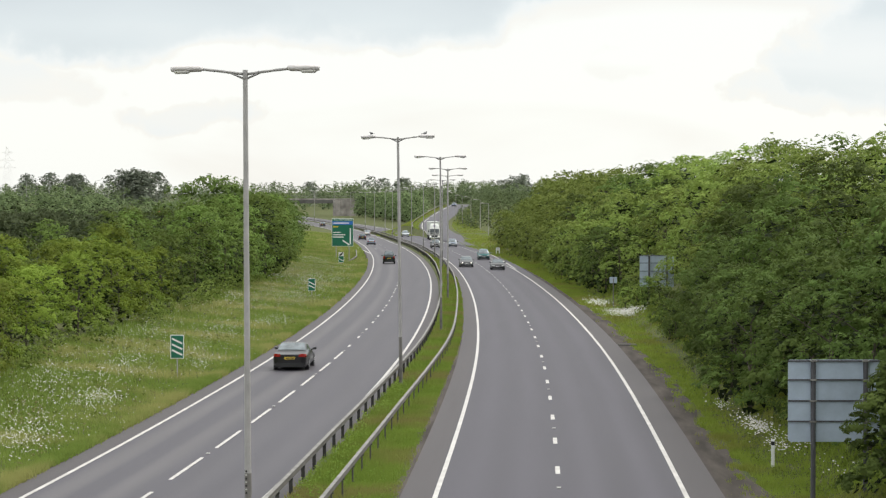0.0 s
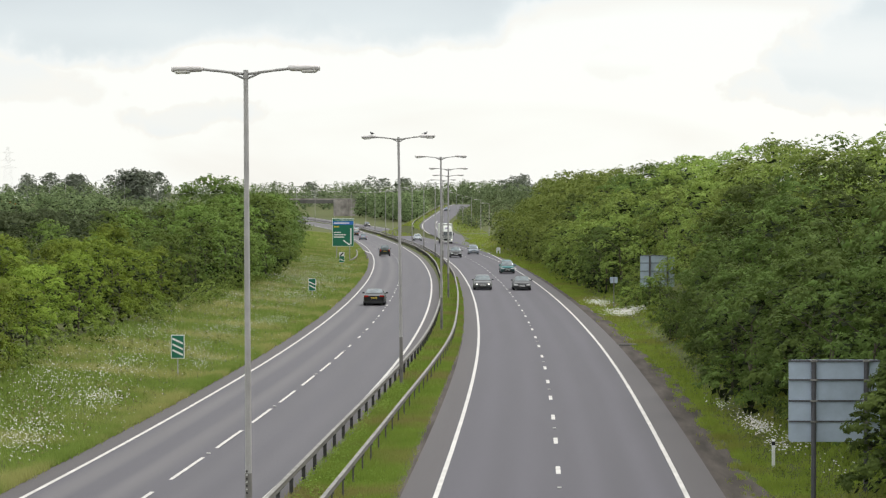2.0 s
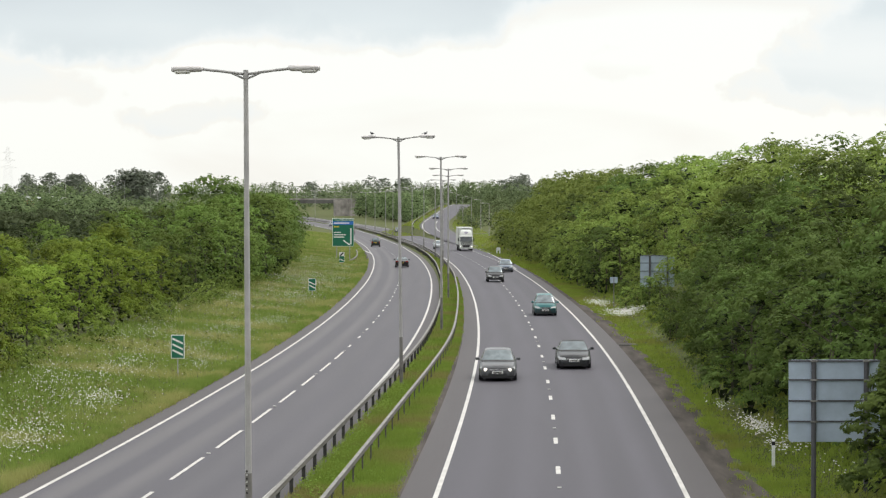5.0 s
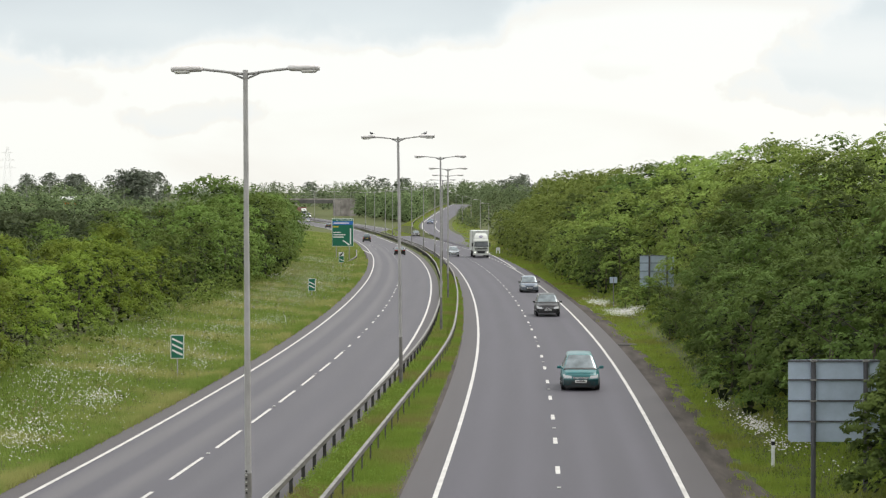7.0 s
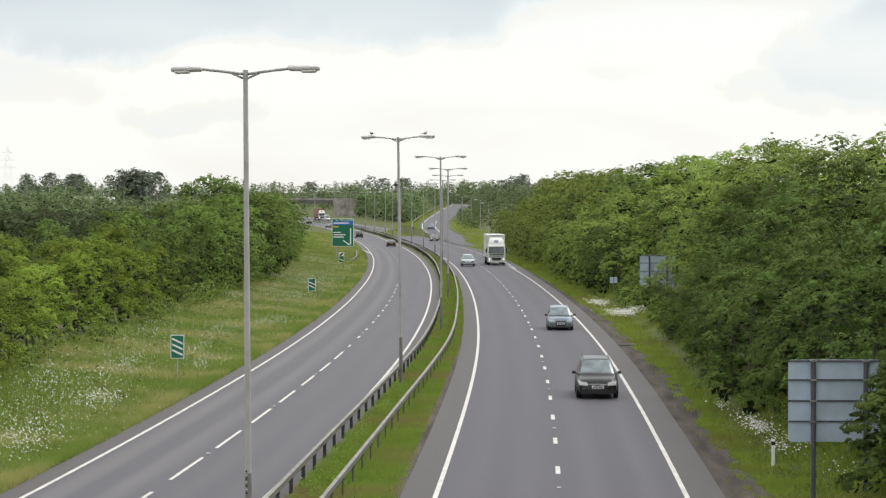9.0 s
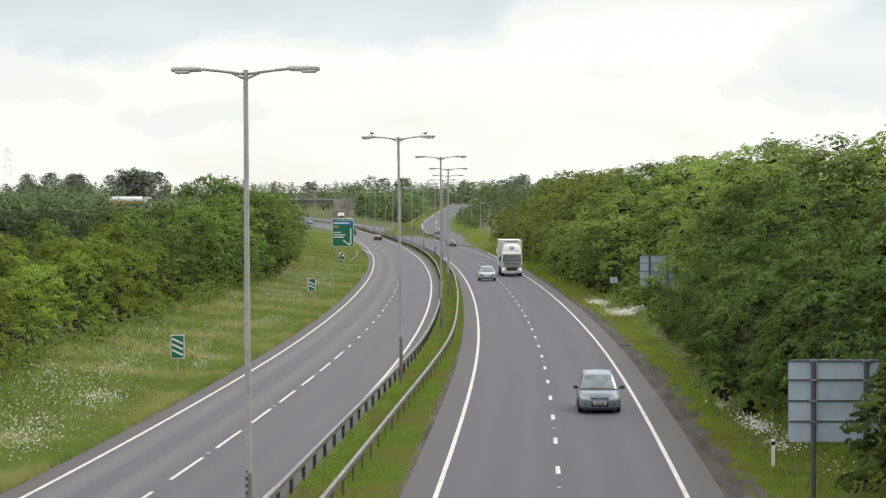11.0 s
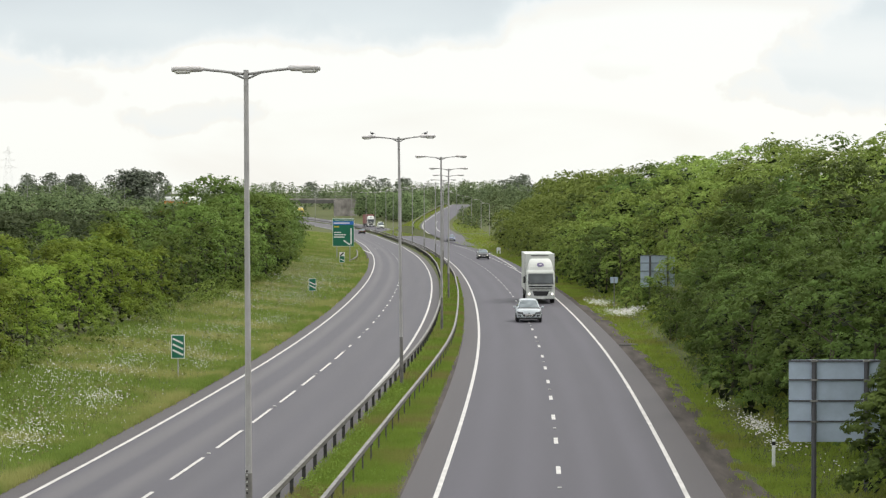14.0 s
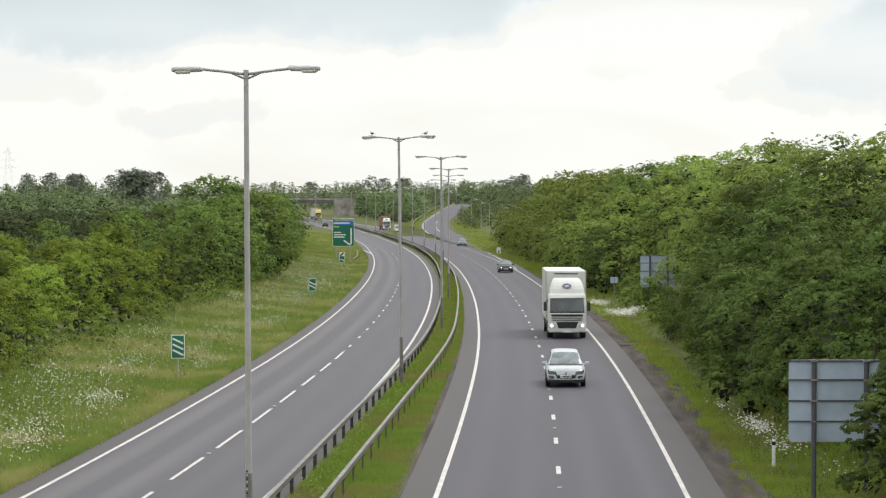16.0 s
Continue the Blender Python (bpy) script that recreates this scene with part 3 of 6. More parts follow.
# ---- street lamps ----
def build_lamp():
    root = tagged(new("street_lamp"), "tall galvanised double-arm street lamp in the central reserve", "street lamp", "central reserve lamps")
    bm = bmesh.new()
    rod(bm, (0, 0, 1.66), (0, 0, 11.60), 0.080, 0.056, 16)
    rod(bm, (0, 0, 11.56), (0, 0, 11.76), 0.064, 0.062, 16)
    part("column", bm, GALV, root)
    bm = bmesh.new()
    rod(bm, (0, 0, -0.3), (0, 0, 1.55), 0.090, 0.088, 16)
    rod(bm, (0, 0, 1.55), (0, 0, 1.66), 0.088, 0.083, 16)
    rod(bm, (0, 0, 1.66), (0, 0, 2.30), 0.083, 0.081, 16)
    part("column_base", bm, BASE_DARK, root, "dark weathered lower column")
    bm = bmesh.new()
    box(bm, 0, -0.088, 0.85, 0.11, 0.012, 0.55, 0.004)
    part("access_door", bm, BASE_DARK, root)
    for s in (-1, 1):
        bm = bmesh.new()
        pts = [(0.03 * s, 0, 11.66), (0.30 * s, 0, 11.70), (0.70 * s, 0, 11.75), (1.10 * s, 0, 11.79)]
        for a, b in zip(pts, pts[1:]):
            rod(bm, a, b, 0.034, 0.031, 8)
        rod(bm, (0.05 * s, 0, 11.56), (0.36 * s, 0, 11.70), 0.024, 0.024, 6)
        part("arm", bm, GALV, root, smooth=True)
        bm = bmesh.new()
        rings = []
        for x, w, up, dn in ((1.00, 0.06, 0.045, 0.045), (1.06, 0.12, 0.075, 0.075), (1.36, 0.135, 0.085, 0.085), (1.68, 0.13, 0.07, 0.085), (1.745, 0.11, 0.045, 0.07)):
            rings.append([(x * s, w * math.cos(a), 11.80 + (up if math.sin(a) > 0 else dn) * math.sin(a)) for a in np.linspace(0, 2 * math.pi, 14, endpoint=False)])
        loft(bm, rings)
        head = part("lantern", bm, LANTERN, root, smooth=True)
        bm = bmesh.new()
        rings = []
        for x, w, dn in ((1.30, 0.05, 0.06), (1.34, 0.10, 0.095), (1.64, 0.10, 0.10), (1.69, 0.05, 0.06)):
            rings.append([(x * s, w * math.cos(a), 11.775 - dn * (0.5 + 0.5 * math.sin(a))) for a in np.linspace(0, 2 * math.pi, 12, endpoint=False)])
        loft(bm, rings)
        part("lens", bm, LENS, head, smooth=True)
    return root


LAMPS = [(53, -4.57), (107, -1.99), (152, -0.13), (204, 0.44), (253, 0.50), (303, -0.08), (353, -1.3), (403, -3.5), (453, -6.3), (500, -9.4), (545, -12.2),
         (590, -15.1), (640, -19.4), (692, -23.8), (745, -30.4), (798, -38.4), (848, -48.2), (898, -58.4)]
lamp_master = build_lamp()
for i, (d, x) in enumerate(LAMPS):
    h = spot(MEDIAN, d)[1]
    m = pose(x, d, val(LEVEL, d) - 0.06, 0, (-0.30, -0.70, -0.25)[i] if i < 3 else 0, h)
    if i == 0:
        lamp_master.matrix_world = m
        lamp_ob = lamp_master
    else:
        lamp_ob = copy_thing(lamp_master, m)


def build_slip_lamp():
    root = tagged(new("slip_road_lamp"), "slim grey single-arm lamp beside the slip road", "street lamp", "slip road lamps")
    bm = bmesh.new()
    rod(bm, (0, 0, -0.4), (0, 0, 8.0), 0.085, 0.05, 10)
    part("column", bm, GALV, root)
    bm = bmesh.new()
    rod(bm, (0, 0, 8.0), (-1.2, 0, 8.12), 0.035, 0.035, 6)
    part("arm", bm, GALV, root)
    bm = bmesh.new()
    box(bm, -1.5, 0, 8.14, 0.7, 0.26, 0.14, 0.05)
    part("lantern", bm, LANTERN, root)
    return root


slip_lamp = build_slip_lamp()
for i, (d, x) in enumerate(((560, 11.3), (600, 9.9), (640, 7.9), (668, 5.7), (705, 4.0))):
    z = ground_z(x, d)
    m = pose(x, d, z, 0, 0, 0)
    if i:
        copy_thing(slip_lamp, m)
    else:
        slip_lamp.matrix_world = m
# lamps of the junction beyond the hedgerow
for d, x in ((760, -140.0), (775, -135.0), (780, -130.5), (770, -114.0), (790, -111.5), (760, -98.5), (775, -98.0), (765, -92.5), (790, -92.5), (770, -86.5), (780, -120.0), (770, -79.5)):
    copy_thing(slip_lamp, pose(x, d, ground_z(x, d), 0, 0, 40 if int(d) % 3 else 190))
# identity strip on the nearest column
for k in range(7):
    bm = bmesh.new()
    box(bm, -0.03, -0.090, 1.84 + 0.085 * k, 0.045, 0.012, 0.035 if k % 2 else 0.05, 0.004)
    part("identity_plate", bm, LINE_WHITE if k % 2 else POST_DARK, lamp_master, "small plate of dark and white bars")


def build_bird(x, y, z, turn):
    root = tagged(new("bird"), "grey pigeon perched on a street lamp", "bird", "perched birds")
    root.matrix_world = pose(x, y, z, 0, 0, turn)
    root.scale = (0.6, 0.6, 0.6)
    for nm, c, r, sc in (("body", (0, 0, 0.10), 0.085, (1, 1.7, 1.0)), ("head", (0, 0.13, 0.20), 0.045, (1, 1.15, 1)), ("tail", (0, -0.20, 0.07), 0.05, (0.8, 2.2, 0.35))):
        bm = bmesh.new()
        bmesh.ops.create_uvsphere(bm, u_segments=10, v_segments=7, radius=r, matrix=Matrix.Translation(c) @ Matrix.Diagonal((*sc, 1)))
        part(nm, bm, FEATHER, root, smooth=True)
    bm = bmesh.new()
    for s in (-1, 1):
        rod(bm, (0.03 * s, 0, -0.01), (0.03 * s, 0.01, 0.06), 0.008, 0.008, 5)
    part("legs", bm, FEATHER, root)


FEATHER = material("feather", (0.12, 0.12, 0.13), 0.8, var=0.3, scale=20)
build_bird(-3.38, 107, 11.82, 70)
build_bird(-0.86, 107, 11.83, -80)


# ---- foliage ----
def unit(v):
    return v / (np.linalg.norm(v, axis=1, keepdims=True) + 1e-9)


def leaf_quads(rng, place, face, size, droop=0.25, loose=0.25):
    """Leaves at the places given, turned to face; arrays of corners, four to a leaf."""
    n = len(place)
    face = unit(face + loose * rng.normal(size=(n, 3)))
    axis = unit(np.cross(face, rng.normal(size=(n, 3))))
    axis[:, 2] -= droop
    axis = unit(axis)
    wide = unit(np.cross(axis, face))
    s = size * rng.uniform(0.6, 1.35, n)[:, None]
    return np.stack([place - axis * s * 0.5, place + wide * s * 0.30, place + axis * s * 0.5, place - wide * s * 0.30], 1).reshape(-1, 3)


def crown_arrays(seed, h, r, clumps, leaves, size, low=0.06, inner=300, core=0.13):
    """Outer and inner leaf corners of a crown h high and r wide: boughs that carry small rounded clumps, each of many leaves."""
    rng = np.random.default_rng(seed)
    count = 17
    g = np.arange(count)
    t = (g + 0.5) / count
    a = g * 2.39996 + rng.uniform(-0.4, 0.4, count)
    # a dome that is widest at a third of its height
    prof = np.where(t < 0.35, 0.82 + 0.18 * t / 0.35, np.sqrt(np.maximum(0.03, 1 - (np.maximum(0, t - 0.35) / 0.66) ** 2.1)))
    lr = r * rng.uniform(0.28, 0.46, count)
    rad = np.maximum(0, r * prof * rng.uniform(0.66, 1.16, count) - lr * 0.75)
    z = np.minimum(h * (low + (1 - low) * t), h - lr * rng.uniform(0.4, 1.0, count))
    lobes = np.stack([rad * np.cos(a), rad * np.sin(a), z], 1)
    w = lr ** 1.7
    # clumps on the outer and upper side of each bough
    pick = rng.choice(count, clumps, p=w / w.sum())
    outward = unit(lobes * np.array([1, 1, 0.0]) + np.array([0, 0, 1.0]) * (r * (0.25 + 1.3 * t ** 2))[:, None])
    dirs = unit(unit(rng.normal(size=(clumps, 3))) + 0.75 * outward[pick] + np.array([0, 0, 0.35]))
    dirs[:, 2] = np.where(rng.random(clumps) < 0.92, np.abs(dirs[:, 2]), dirs[:, 2])
    mids = lobes[pick] + dirs * (lr[pick] * (1 + rng.normal(0, 0.20, clumps)))[:, None] * np.array([1, 1, 0.72])
    shoot = rng.random(clumps) < 0.03
    mids += (dirs * np.array([0.6, 0.6, 0.6]) + np.array([0, 0, 0.5])) * (shoot * rng.uniform(0.02, 0.11, clumps) * r)[:, None]
    cr = lr[pick] * rng.uniform(0.20, 0.42, clumps) * np.where(shoot, 0.6, 1.0)
    # leaves over each clump, facing away from its middle
    n = clumps * leaves
    of = np.repeat(np.arange(clumps), leaves)
    ld = unit(unit(rng.normal(size=(n, 3))) + 0.9 * dirs[of] + np.array([0, 0, 0.35]))
    at = mids[of] + ld * (cr[of] * rng.uniform(0.70, 1.12, n))[:, None] * np.array([1, 1, 0.8])
    at[:, 2] = np.maximum(at[:, 2], 0.06)
    outer = leaf_quads(rng, at, ld * 0.75 + dirs[of] * 0.35 + np.array([0, 0, 0.25]), size)
    pick = rng.choice(count, inner, p=w / w.sum())
    d2 = unit(rng.normal(size=(inner, 3)))
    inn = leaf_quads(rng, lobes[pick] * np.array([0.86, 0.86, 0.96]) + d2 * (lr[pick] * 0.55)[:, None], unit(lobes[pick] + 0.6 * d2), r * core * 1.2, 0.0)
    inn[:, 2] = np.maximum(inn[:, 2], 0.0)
    return outer, inn


def quads_of(n):
    return np.arange(n, dtype=np.int32).reshape(-1, 4)


def leaf_tips(quads):
    """The three-cornered leaves of far trees."""
    q = quads.reshape(-1, 4, 3)
    mid = (q[:, 1] + q[:, 3]) / 2
    return np.stack([mid + (q[:, 1] - mid) * 1.5, q[:, 2], mid + (q[:, 3] - mid) * 1.5 + (q[:, 0] - mid) * 0.6], 1).reshape(-1, 3)


def build_tree(seed, h, r, clumps, leaves, size, leaf, label, low=0.06, inner=260, name="tree", far=False):
    root = tagged(new(name), label, "tree", "roadside trees")
    rng = random.Random(seed)
    bm = bmesh.new()
    rod(bm, (0, 0, -0.4), (0.05 * h * rng.uniform(-1, 1), 0.05 * h * rng.uniform(-1, 1), h * 0.62), 0.016 * h, 0.006 * h, 7)
    for i in range(6):
        z = h * (0.18 + 0.09 * i)
        a = i * 2.4 + rng.random()
        rod(bm, (0, 0, z), (math.cos(a) * r * 0.6, math.sin(a) * r * 0.6, z + h * 0.16), 0.006 * h, 0.002 * h, 5)
    part("trunk", bm, BARK, root)
    outer, inn = crown_arrays(seed, h, r, clumps, leaves, size, low, inner)
    if far:
        outer, inn = leaf_tips(outer), leaf_tips(inn)
    corners = lambda a: np.arange(len(a), dtype=np.int32).reshape(-1, 3 if far else 4)
    crown = raw("crown", outer, corners(outer), leaf, root)
    raw("inner_foliage", inn, corners(inn), LEAF_INNER_SHADE, crown)
    return root


def plant(masters, rows):
    """Copies of the masters at rows of (x, y, scale, turn, k); the first use of a master is the master itself."""
    used = set()
    for x, y, s, turn, k in rows:
        z = ground_z(x, y) - 0.05
        m = pose(x, y, z, 0, 0, turn)
        ob = masters[k % len(masters)]
        if k % len(masters) in used:
            ob = copy_thing(ob, m)
        else:
            used.add(k % len(masters))
            ob.matrix_world = m
        ob.scale = (s, s, s)


def right_rows(d0, d1, step, seed):
    rng = random.Random(seed)
    rows = []
    d = d0
    while d < d1:
        for j, (r, hh) in enumerate(((6.3, 5.9), (9.8, 7.5), (14.2, 8.8), (19.5, 7.9))):
            dd = d + rng.uniform(-1.2, 1.2) + (step * 0.5 if j % 2 else 0)
            rr = r + rng.uniform(-0.6, 0.6) + (0 if dd < 208 else -1.5 if dd < 330 else -1.5 + 2.4 * (dd - 330) / 100)
            if j > 1 and dd < 185:
                hh -= 0.9 if dd < 160 else 0.4
            if j < 2 and dd < 150:
                rr -= 1.3 if dd > 90 else 0.5
            if j == 0 and 124 < dd < 150:
                hh = 3.1
            if j == 0 and 164 < dd < 204:
                hh = 2.5
            if j < 2 and 144 < dd <= 168:
                rr += 1.9
            x = val(INBOUND, dd) + 3.65 + rr
            rows.append((x, dd, hh / 7.0 * rng.uniform(0.72, 1.13), rng.uniform(0, 360), rng.randrange(1000)))
        d += step
    return rows


def left_rows(d0, d1, step, seed):
    rng = random.Random(seed)
    rows = []
    d = d0
    while d < d1:
        for j, r in enumerate((12.6, 17.0, 22.5)):
            dd = d + rng.uniform(-1.2, 1.2) + (step * 0.5 if j % 2 else 0)
            hh = (4.1, 4.2, 4.2)[j] + max(0, min(1, (dd - 115) / 110)) * (3.0, 2.3, 1.4)[j]
            rr = r + rng.uniform(-0.9, 0.9) - (1.2 if 190 < dd < 270 else 0) - (1.7 if dd < 122 and j < 2 else 0) + (1.8 if dd > 285 else 0)
            x = val(OUTBOUND, dd) - 3.53 - rr
            rows.append((x, dd, hh / 7.0 * rng.uniform(0.78, 1.20), rng.uniform(0, 360), rng.randrange(1000)))
        d += step
    return rows


near_r = [build_tree(11 + i, 7.0, 2.6, 330, 25, 0.150, LEAF_DEEP, "dense green broadleaf tree on the roadside bank", far=True) for i in range(3)]
close_r = [build_tree(16 + i, 7.0, 2.6, 360, 30, 0.215, LEAF_DEEP, "dark green bush leaning over the sign") for i in range(2)]
mid_r = [build_tree(31 + i, 7.0, 2.6, 300, 11, 0.21, (LEAF_MIDDLE, LEAF_MIDDLE, LEAF_DEEP)[i], "leafy green tree in the roadside belt", far=True) for i in range(3)]
near_l = [build_tree(51 + i, 7.0, 2.85, 330, 18, 0.185, LEAF_BRIGHT, "bright green hedgerow tree above the grass verge", far=True) for i in range(3)]
seen = lambda r: abs(r[0]) < 0.222 * r[1] + 2.5     # the outer rows of the belts are simpler
upper = lambda r: r[0] > val(INBOUND, r[1]) + 16.0
hidden = lambda r: r[0] > val(INBOUND, r[1]) + 21.5     # the back row of the belt
near_rows, left_near = right_rows(56, 150, 4.0, 1), left_rows(82, 165, 4.4, 3)
plant(near_r, [r for r in near_rows if seen(r) and not upper(r) and (r[1] > 68 or r[0] > 15)])
plant(close_r, [(12.25, 60.6, 0.53, 30, 0), (13.7, 62.0, 0.72, 120, 1)])
mid_rows = right_rows(150, 290, 4.6, 2)
mid_d = [build_tree(35 + i, 7.0, 2.6, 320, 14, 0.172, LEAF_MIDDLE, "green broadleaf tree in the roadside belt", far=True) for i in range(2)]
plant(mid_d, [r for r in near_rows if seen(r) and upper(r) and not hidden(r)] + [r for r in mid_rows if not hidden(r) and r[1] < 205])
plant(mid_r, [r for r in mid_rows if not hidden(r) and r[1] >= 205] + [(19.2, 159, 0.90, 0, 0), (14.9, 174, 0.30, 40, 1), (15.8, 173, 0.32, 90, 2), (16.7, 174, 0.34, 70, 0),
                                             (14.4, 178, 0.28, 20, 1), (14.9, 184, 0.32, 0, 2), (15.6, 181, 0.36, 0, 0)])
plant(near_l, [r for r in left_near if seen(r)])
mid_l = [build_tree(71 + i, 7.0, 2.8, 280, 11, 0.23, LEAF_HEDGE, "green hedgerow tree behind the flowering verge", far=True) for i in range(2)]
plant(mid_l, left_rows(165, 300, 5.0, 4))


def woodland(name, rows, variants, leaf, label):
    """Trees too many and too far to count, as one mesh of leaves."""
    packs = [[leaf_tips(a) for a in crown_arrays(s, 7.0, 2.9, n, 6, size, 0.05, *((130, 0.24) if leaf in (LEAF_FAR_HAZE, LEAF_COPSE_HAZE) else (20, 0.16) if leaf in (LEAF_WEED, LEAF_STRAW) else (60, 0.19)))] for s, n, size in variants]
    outs, inns = [], []
    for x, y, s, turn, k in rows:
        o, i = packs[k % len(packs)]
        c, sn = math.cos(radians(turn)), math.sin(radians(turn))
        rot = np.array([[c, sn, 0], [-sn, c, 0], [0, 0, 1]]) * s
        base = np.array([x, y, ground_z(x, y) - 0.1])
        outs.append(o @ rot + base)
        inns.append(i @ rot + base)
    o, i = np.concatenate(outs), np.concatenate(inns)
    root = raw(name, o, np.arange(len(o), dtype=np.int32).reshape(-1, 3), leaf)
    raw("inner_foliage", i, np.arange(len(i), dtype=np.int32).reshape(-1, 3), leaf if leaf in (LEAF_FAR_HAZE, LEAF_COPSE_HAZE, LEAF_WEED, LEAF_STRAW) else LEAF_INNER_SHADE, root)
    tagged(root, label, "trees", kind="stuff")


def scatter(n, seed, x0, x1, y0, y1, h0, h1, keep=lambda x, y: True):
    rng = random.Random(seed)
    rows = []
    while len(rows) < n:
        y = rng.uniform(y0, y1)
        x = rng.uniform(x0, x1)
        if keep(x, y):
            rows.append((x, y, rng.uniform(h0, h1) / 7.0, rng.uniform(0, 360), rng.randrange(100)))
    return rows


woodland("roadside_wood", right_rows(290, 428, 5.0, 5), ((91, 230, 0.30), (92, 230, 0.30), (111, 230, 0.30)), LEAF_MIDDLE, "belt of dense green trees running along the road")
woodland("hedgerow_wood", left_rows(300, 400, 5.5, 6) + [(-31, 300, 1.52, 0, 0), (-28.8, 304, 1.42, 50, 1), (-34, 298, 1.38, 80, 0), (-26, 296, 1.2, 80, 0), (-30, 306, 1.42, 130, 1), (-27.3, 300, 1.32, 200, 0), (-20.5, 276, 1.15, 10, 1), (-22, 285, 1.2, 90, 0)],
         ((93, 260, 0.30), (94, 260, 0.30)), LEAF_DEEP, "thick green trees beside the far verge")
woodland("outer_wood", [r for r in near_rows + left_near if not seen(r) or hidden(r)] + [r for r in mid_rows if hidden(r)], ((131, 220, 0.23), (132, 220, 0.23)), LEAF_DEEP, "green trees of the belt nearest the bridge")
# rough scrub behind the near hedgerow
woodland("scrub_wood", scatter(190, 7, -78, -28, 130, 420, 5.0, 6.6), ((95, 95, 0.40), (96, 95, 0.40)), LEAF_DARK, "dark scrub and bushes behind the hedgerow")
clear = lambda x, y: x < val(OUTBOUND, min(y, 1200)) - 25 or x > val(INBOUND, min(y, 1200)) + 22
low = lambda x, y: clear(x, y) and x < -0.075 * y and ground_z(x, y) < 5
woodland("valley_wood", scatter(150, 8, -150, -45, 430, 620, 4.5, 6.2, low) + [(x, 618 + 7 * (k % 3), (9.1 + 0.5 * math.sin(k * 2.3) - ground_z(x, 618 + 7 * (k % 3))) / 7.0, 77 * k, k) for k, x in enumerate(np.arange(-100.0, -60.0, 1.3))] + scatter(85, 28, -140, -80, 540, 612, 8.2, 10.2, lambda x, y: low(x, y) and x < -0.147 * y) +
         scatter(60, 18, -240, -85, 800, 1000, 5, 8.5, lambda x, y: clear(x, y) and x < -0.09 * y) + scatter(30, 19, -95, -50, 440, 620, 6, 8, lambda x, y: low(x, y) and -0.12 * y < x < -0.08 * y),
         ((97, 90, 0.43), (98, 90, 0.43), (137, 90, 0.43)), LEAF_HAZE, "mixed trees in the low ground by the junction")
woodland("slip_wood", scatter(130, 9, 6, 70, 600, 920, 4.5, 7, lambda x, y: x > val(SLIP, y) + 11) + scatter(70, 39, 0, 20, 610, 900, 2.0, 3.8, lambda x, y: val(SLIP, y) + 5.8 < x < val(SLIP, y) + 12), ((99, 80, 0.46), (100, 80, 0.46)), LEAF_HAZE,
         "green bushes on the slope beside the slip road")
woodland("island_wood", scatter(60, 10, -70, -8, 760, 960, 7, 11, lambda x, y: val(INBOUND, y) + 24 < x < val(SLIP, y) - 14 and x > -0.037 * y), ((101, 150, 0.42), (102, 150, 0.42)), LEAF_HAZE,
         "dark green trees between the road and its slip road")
field = lambda x, y: 0.003 < x / y < 0.015 and 1200 < y < 1750     # a pasture on the far slope
woodland("hill_wood", scatter(300, 11, -420, 420, 1060, 2300, 6, 12, lambda x, y: noise.noise((x * 0.006, y * 0.004, 3)) > -0.05 and not field(x, y)), ((103, 40, 0.55), (104, 40, 0.55)), LEAF_FAR_HAZE,
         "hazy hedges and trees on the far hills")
woodland("hillside_wood", scatter(130, 61, -70, 140, 1060, 1210, 7, 12), ((141, 70, 0.55), (142, 70, 0.55)), LEAF_FAR_HAZE, "thick trees covering the hillside behind the bridge")
woodland("skyline_hedge", scatter(190, 21, -320, 330, 1480, 1530, 5, 10) + scatter(110, 22, -420, 440, 2000, 2080, 6, 12), ((107, 40, 0.55), (108, 40, 0.55)), LEAF_FAR_HAZE,
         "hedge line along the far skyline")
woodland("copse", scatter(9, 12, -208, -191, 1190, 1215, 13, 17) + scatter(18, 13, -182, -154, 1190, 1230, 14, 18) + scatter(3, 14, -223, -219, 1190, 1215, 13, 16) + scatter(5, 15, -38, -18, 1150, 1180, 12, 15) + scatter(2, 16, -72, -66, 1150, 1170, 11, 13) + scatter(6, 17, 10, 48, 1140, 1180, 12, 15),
         ((105, 200, 0.40), (106, 200, 0.40)), LEAF_COPSE_HAZE, "tall hazy trees standing over the skyline")


# low brambles and seedlings that soften the feet of the tree belts
def fringe(line, side, o0, o1, d0, d1, n, seed):
    rng = random.Random(seed)
    rows = []
    for _ in range(n):
        d = rng.uniform(d0, d1)
        rows.append((val(line, d) + side * rng.uniform(o0, o1), d, rng.uniform(0.10, 0.26), rng.uniform(0, 360), rng.randrange(100)))
    return rows


woodland("bramble_fringe", fringe(OUTBOUND, -1, 13.0, 15.0, 82, 280, 75, 61) + fringe(INBOUND, 1, 8.5, 9.6, 62, 164, 14, 62) + fringe(INBOUND, 1, 8.9, 10.5, 190, 320, 35, 63),
         ((121, 110, 0.60), (122, 110, 0.60)), LEAF_MIDDLE, "low brambles and saplings at the foot of the trees")


# weeds and tussocks that stand out of the grass
def tussocks(line, side, o0, o1, d0, d1, n, seed, h0, h1):
    rng = random.Random(seed)
    rows = []
    while len(rows) < n:
        d = 1 / (1 / d0 + rng.random() * (1 / d1 - 1 / d0))
        o = rng.uniform(o0, o1(d) if callable(o1) else o1)
        if noise.noise((o * 0.5, d * 0.12, seed)) > -0.15:
            rows.append((val(line, d) + side * o, d, rng.uniform(h0, h1) / 7.0, rng.uniform(0, 360), rng.randrange(100)))
    return rows


